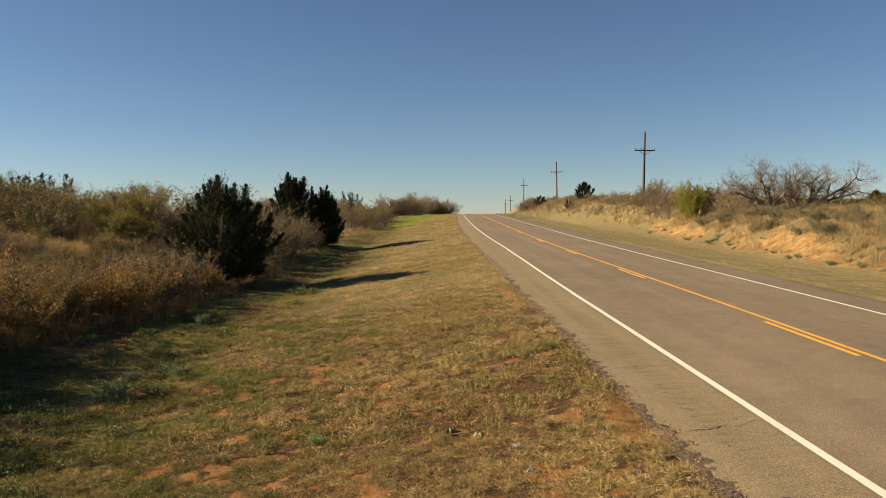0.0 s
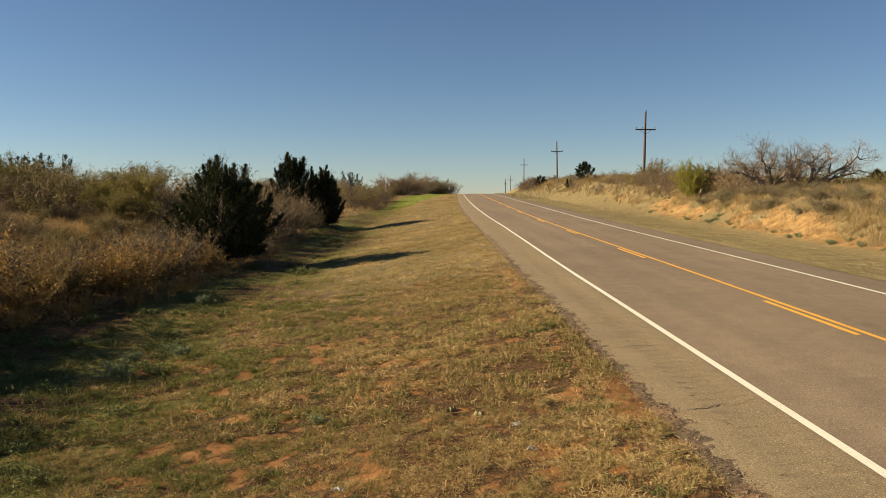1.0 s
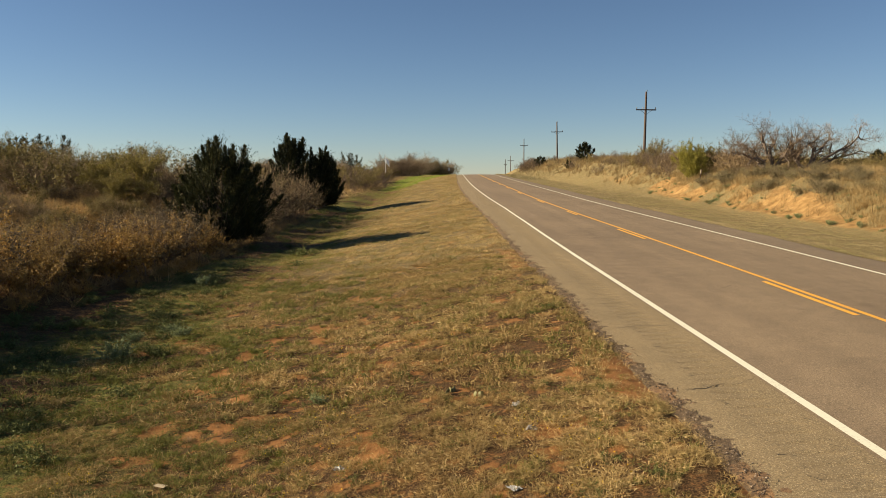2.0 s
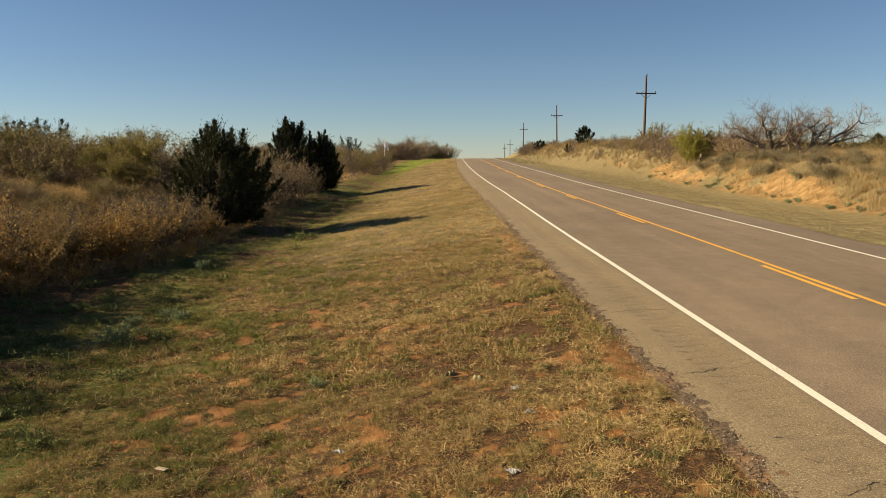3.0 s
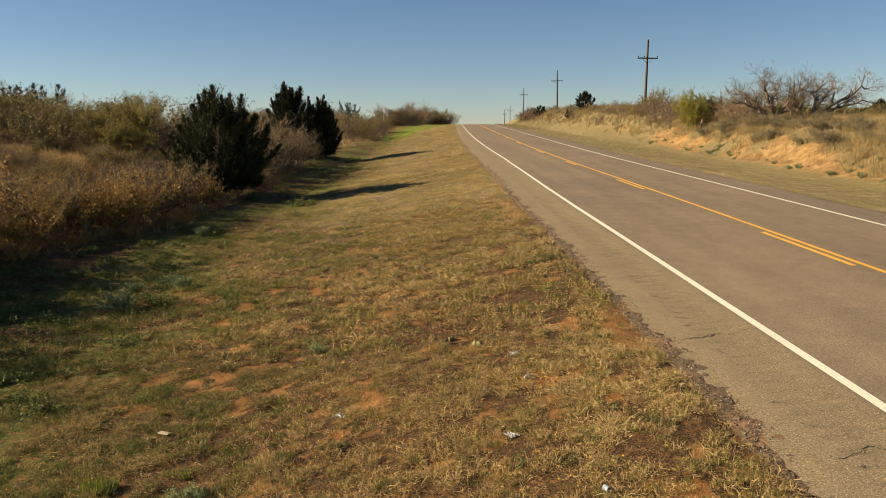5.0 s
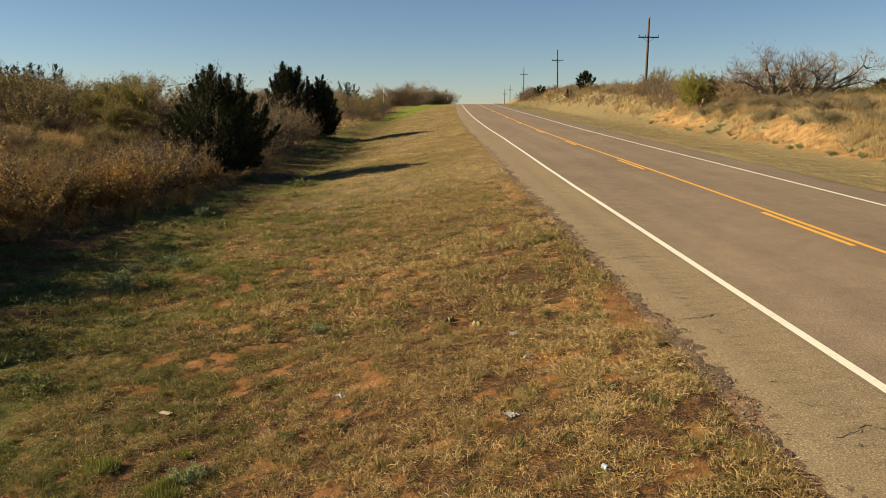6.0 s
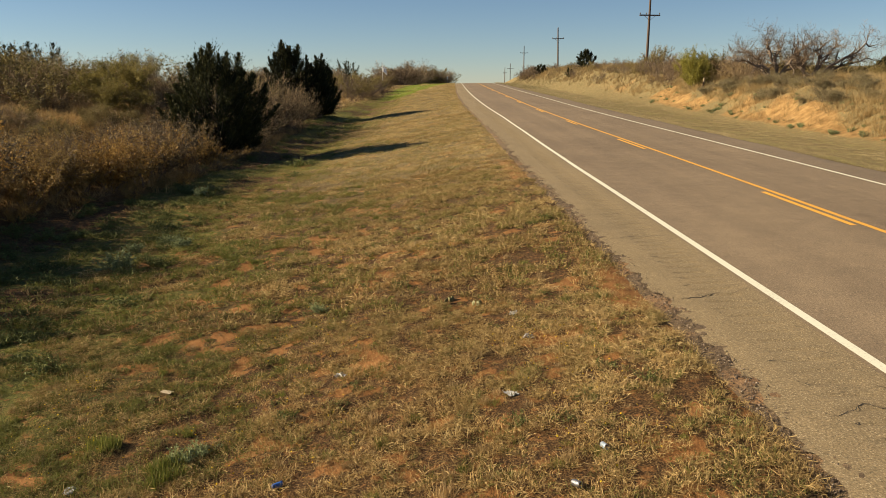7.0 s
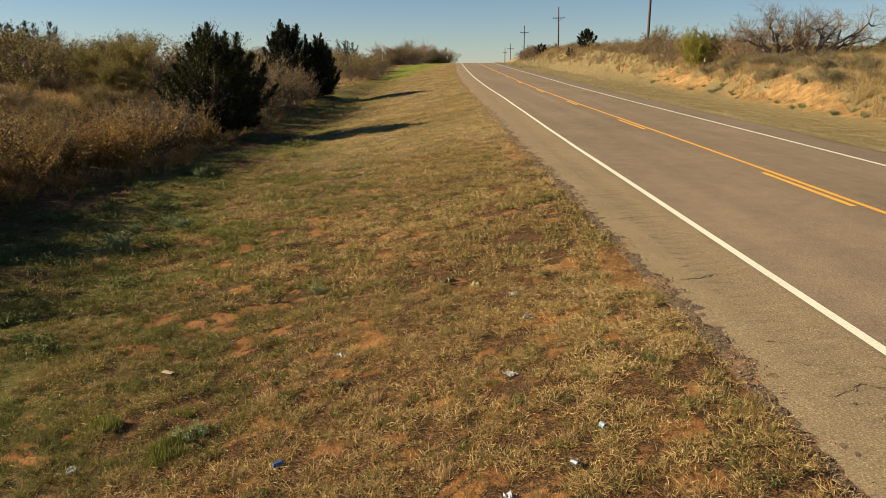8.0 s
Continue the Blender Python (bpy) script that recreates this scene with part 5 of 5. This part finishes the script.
# ---- utility poles ----
def utility_pole(x, y, top, height, tilt=0.0, arm=2.75, label="weathered wooden utility pole with one crossarm", down=2.4):
    root = thing("utility_pole", label, "utility pole", "line of utility poles")
    bm = bmesh.new()
    lathe(bm, [(.19, -.3), (.18, height * .3), (.155, height * .7), (.125, height - .03), (.10, height)], 10)
    part("shaft", bm, POLE_WOOD, root, "round tapered wooden shaft")
    za = height - down
    bm = bmesh.new()
    box(bm, Matrix.Translation((0, -.17, za)), arm, .11, .16, .012)
    part("crossarm", bm, POLE_WOOD, root, "square wooden crossarm")
    for s in (-1, 1):
        a, b = Vector((s * .75, -.23, za - .05)), Vector((0, -.19, za - .65))
        bm = bmesh.new()
        d = b - a
        box(bm, Matrix.Translation((a + b) / 2) @ d.to_track_quat("Z", "Y").to_matrix().to_4x4(),   .07, .03, d.length)
        part("brace", bm, POLE_WOOD, root, "slim diagonal wooden brace")
    for px in (-arm / 2 + .1, -.45, arm / 2 - .1):
        bm = bmesh.new()
        lathe(bm, [(.025, 0), (.025, .10), (.075, .11), (.085, .15), (.055, .19), (.07, .22), (.03, .27)], 10, Matrix.Translation((px, -.17, za + .06)))
        part("insulator", bm, PORCELAIN, root, "dark porcelain insulator", True)
    bm = bmesh.new()
    lathe(bm, [(.02, -.2), (.02, .05), (.07, .07), (.08, .12), (.05, .16), (.03, .22)], 10, Matrix.Translation((.08, -.02, height)))
    part("top_insulator", bm, PORCELAIN, root, "dark porcelain insulator", True)
    root.matrix_basis = pose(x, y, top - height, 0, tilt, 0)
    return root


utility_pole(29.05, 104.0, 14.05, 9.04, 0.7, 2.70)
utility_pole(31.14, 186.0, 15.70, 9.63, -1.2, 2.75)
utility_pole(36.08, 290.0, 16.48, 11.55, 0.0, 3.00)
utility_pole(42.95, 400.0, 13.03, 10.71, 0.0, 3.20)
utility_pole(38.23, 380.0, 10.73, 8.04, 0.0, 1.60)

# ---- rusty fence posts ----
def fence_post(x, y, h):
    root = thing("fence_post", "rusty steel fence post standing in the brush", "fence post", "rusty fence posts")
    bm = bmesh.new()
    box(bm, Matrix.Translation((0, 0, h / 2 - .1)), .06, .012, h + .2, .002)
    box(bm, Matrix.Translation((0, .018, h / 2 - .1)), .012, .036, h + .2, .002)
    part("bar", bm, RUST, root)
    for k in range(5):
        bm = bmesh.new()
        box(bm, Matrix.Translation((0, -.012, h * (.3 + .15 * k))), .03, .012, .018, .002)
        part("stud", bm, RUST, root)
    root.matrix_basis = pose(x, y, float(ground_z(x, y)), 2, 3, 12)


fence_post(-10.34, 35.90, 1.20)
fence_post(-11.05, 31.70, 1.20)

# ---- far marks: flag, marker post, shed ----
def flagpole(x, y, h):
    root = thing("flagpole", "white flagpole with a hanging white flag", "flagpole")
    bm = bmesh.new()
    lathe(bm, [(.05, -.2), (.042, h * .5), (.035, h), (.06, h + .04), (.02, h + .12)], 8)
    part("pole", bm, WHITE_METAL, root)
    bm = bmesh.new()
    cols, rows = 9, 6
    g = [[bm.verts.new((.05 + .8 * i / cols, .10 * math.sin(i * 1.1 + j * .3), h - .15 - 1.05 * j / rows - .9 * (i / cols) ** 1.3)) for i in range(cols + 1)] for j in range(rows + 1)]
    for j in range(rows):
        for i in range(cols):
            bm.faces.new((g[j][i], g[j][i + 1], g[j + 1][i + 1], g[j + 1][i]))
    bmesh.ops.solidify(bm, geom=bm.faces[:], thickness=.01)
    part("flag", bm, CLOTH, root, "limp white flag", True)
    root.matrix_basis = pose(x, y, float(ground_z(x, y)))


def marker(x, y):
    root = thing("marker_post", "white roadside marker on a slim post", "marker post")
    bm = bmesh.new()
    box(bm, Matrix.Translation((0, 0, .6)), .07, .05, 1.5, .005)
    part("post", bm, GREY_STEEL, root)
    bm = bmesh.new()
    box(bm, Matrix.Translation((0, -.05, 1.45)), .34, .02, .75, .006)
    part("panel", bm, WHITE_METAL, root, "white reflective panel")
    root.matrix_basis = pose(x, y, float(ground_z(x, y)))


def shed(x, y):
    root = thing("shed", "small dark shed half hidden by bare trees", "shed")
    bm = bmesh.new()
    box(bm, Matrix.Translation((0, 0, 1.1)), 4.6, 3.6, 2.4, .03)
    part("wall", bm, SHED_WALL, root)
    bm = bmesh.new()
    for s in (-1, 1):
        box(bm, Matrix.Translation((0, s * 1.05, 2.75)) @ pose(0, 0, 0, -s * 24), 5.0, 2.3, .07, .01)
    part("roof", bm, SHED_ROOF, root, "grey sheet-metal gable roof")
    bm = bmesh.new()
    box(bm, Matrix.Translation((.8, -1.83, 1.35)), .9, .06, .7, .01)
    part("window", bm, WHITE_METAL, root, "pale window")
    root.matrix_basis = pose(x, y, float(ground_z(x, y)), 0, 0, 8) @ Matrix.Scale(.45, 4)


def stake(x, y, h):
    root = thing("stake", "slim wooden stake with a pale weathered top on the bank", "stake")
    bm = bmesh.new()
    box(bm, Matrix.Translation((0, 0, h / 2 - .15)), .08, .06, h + .3, .006)
    part("shaft", bm, POLE_WOOD, root)
    bm = bmesh.new()
    box(bm, Matrix.Translation((0, 0, h - .14)), .10, .08, .32, .012)
    part("top", bm, CARDBOARD, root, "weathered pale top")
    root.matrix_basis = pose(x, y, float(ground_z(x, y)), 3, 4, 0)


stake(22.35, 63.4, 1.0)
flagpole(-9.09, 172.0, 4.65)
marker(5.57, 196.0)
shed(-6.85, 215.0)

# ---- litter on the verge ----
def can(x, y, printed, label, turn, lift=.03, crush=.0):
    root = thing("drink_can", label, "drink can", "cans on the verge")
    bm = bmesh.new()
    lathe(bm, [(.024, 0), (.031, .008), (.033, .02), (.033, .098), (.026, .116)], 16)
    for v in bm.verts:
        k = math.sin(v.co.z * 60) * crush
        v.co.x *= 1 - abs(k) * .5
        v.co.y += k * .012
    part("body", bm, printed, root, smooth_shade=True)
    bm = bmesh.new()
    lathe(bm, [(.0265, .115), (.0275, .119), (.0275, .122), (.024, .122), (.0235, .118), (.006, .1175)], 16)
    part("lid", bm, CAN_METAL, root, "bare metal lid", True)
    # A near-black disc on the lid paints the shade inside the opening.
    bm = bmesh.new()
    lathe(bm, [(.009, .1185), (.007, .1192)], 10, Matrix.Translation((0, .011, 0)))
    part("mouth", bm, CAN_MOUTH_SHADE, root, "dark disc painted as the shade in the open mouth")
    root.matrix_basis = pose(x, y, float(ground_z(x, y)) + lift, 76, 0, turn) @ Matrix.Scale(.85, 4)


def litter(x, y, size, mat, name, label, category, seed, lift=.02, crumple=.09):
    rng = np.random.default_rng(seed)
    bm = bmesh.new()
    bmesh.ops.create_grid(bm, x_segments=7, y_segments=5, size=.5)
    for v in bm.verts:
        v.co += Vector((rng.normal(0, .04), rng.normal(0, .04), rng.normal(0, crumple)))
        v.co.y *= .6
    bmesh.ops.solidify(bm, geom=bm.faces[:], thickness=.02)
    ob = part(name, bm, mat, None, label)
    tagged(ob, category=category)
    ob.matrix_basis = pose(x, y, float(ground_z(x, y)) + lift, *(rng.uniform(-150, 150, 2) * crumple), rng.uniform(0, 360)) @ Matrix.Scale(size, 4)


can(1.15, 5.64, CAN_METAL, "silver drink can lying in dry grass", 28, .03, .25)
can(1.50, 6.17, CAN_PALE, "pale blue and silver drink can in dry grass", 12, .03, .45)
can(-1.39, 6.36, CAN_BLUE, "crushed blue drink can in dry grass", 118, .02, .9)
litter(1.25, 9.08, .13, CAN_METAL, "crushed_can", "flattened crumpled silver drink can in dry grass", "drink can", 8, .03, .14)
litter(-3.37, 6.74, .15, PAPER, "paper_litter", "crumpled white and blue wrapper on the grass", "litter", 1)
litter(-3.13, 8.85, .14, CARDBOARD, "cardboard_scrap", "flat faded cardboard scrap on the grass", "litter", 2, .045, .006)
litter(1.17, 10.07, .16, PAPER, "paper_litter", "crumpled white paper in dry grass", "litter", 3)
litter(-1.04, 8.83, .14, PAPER, "paper_litter", "small crumpled white paper in dry grass", "litter", 4)
litter(.86, 7.53, .15, PAPER, "plastic_litter", "thin pale plastic scrap in dry grass", "litter", 5)
litter(.62, 5.35, .12, PAPER, "paper_litter", "torn white paper in dry grass", "litter", 6)


def prickly_pear(x, y, s, seed):
    rng = np.random.default_rng(seed)
    root = thing("prickly_pear", "low grey-green prickly pear in dry grass", "cactus", "prickly pears")
    for k in range(6):
        bm = bmesh.new()
        bmesh.ops.create_uvsphere(bm, u_segments=10, v_segments=7, radius=.5)
        part("pad", bm, CACTUS, root, smooth_shade=True).matrix_basis = pose(rng.normal(0, .12), rng.normal(0, .08), .07 + .03 * (k % 2), rng.uniform(-35, 35), rng.uniform(-40, 40), rng.uniform(0, 180)) @ Matrix.Diagonal((.14, .03, .19, 1))
    root.matrix_basis = pose(x, y, float(ground_z(x, y)) - .02, 0, 0, seed * 50) @ Matrix.Scale(s, 4)


prickly_pear(.35, 11.0, .5, 1)
prickly_pear(.75, 10.7, .45, 2)
prickly_pear(-.15, 17.0, .6, 3)

# ---- loose gravel along the pavement, and flowers ----
rng = np.random.default_rng(101)
n = 11000
y = 4 + 26 * rng.uniform(0, 1, n) ** 1.5
u = rng.normal(3.08, .075, n) + ragged(y)
x = u + bend(y) + narrows(u, y)
p = np.stack([x, y, np.maximum(ground_z(x, y), road_z(y) + .012 * np.clip(3.6 - np.abs(u - 8.28), -2, 3.6) - .004 - .16 * np.clip((3.22 - u) / .6, 0, 1) ** 1.3) + .004], 1)
d = unit(rng.normal(size=(n, 4, 3))) * (.004 + .014 * rng.uniform(0, 1, (n, 1, 1)) ** 2.6)
stuff("loose_gravel", (p[:, None] + d).reshape(-1, 3), (np.arange(n)[:, None, None] * 4 + np.array([[0, 1, 2], [0, 2, 3], [0, 3, 1], [1, 3, 2]])[None]).reshape(-1, 3), GRAVEL, "loose gravel and asphalt crumbs along the pavement edge", "gravel")
n = 1500
x, y = scatter(rng, n, -4.5, 2.4, 5, 15, lambda x, y, u: smooth(.5, .7, vnoise(x, y, 1.5, 69)))
stuff("yellow_flowers", *leaves(rng, on_ground(x, y, .07), .02, .02), PETAL, "tiny yellow flowers in the grass", "flowers")
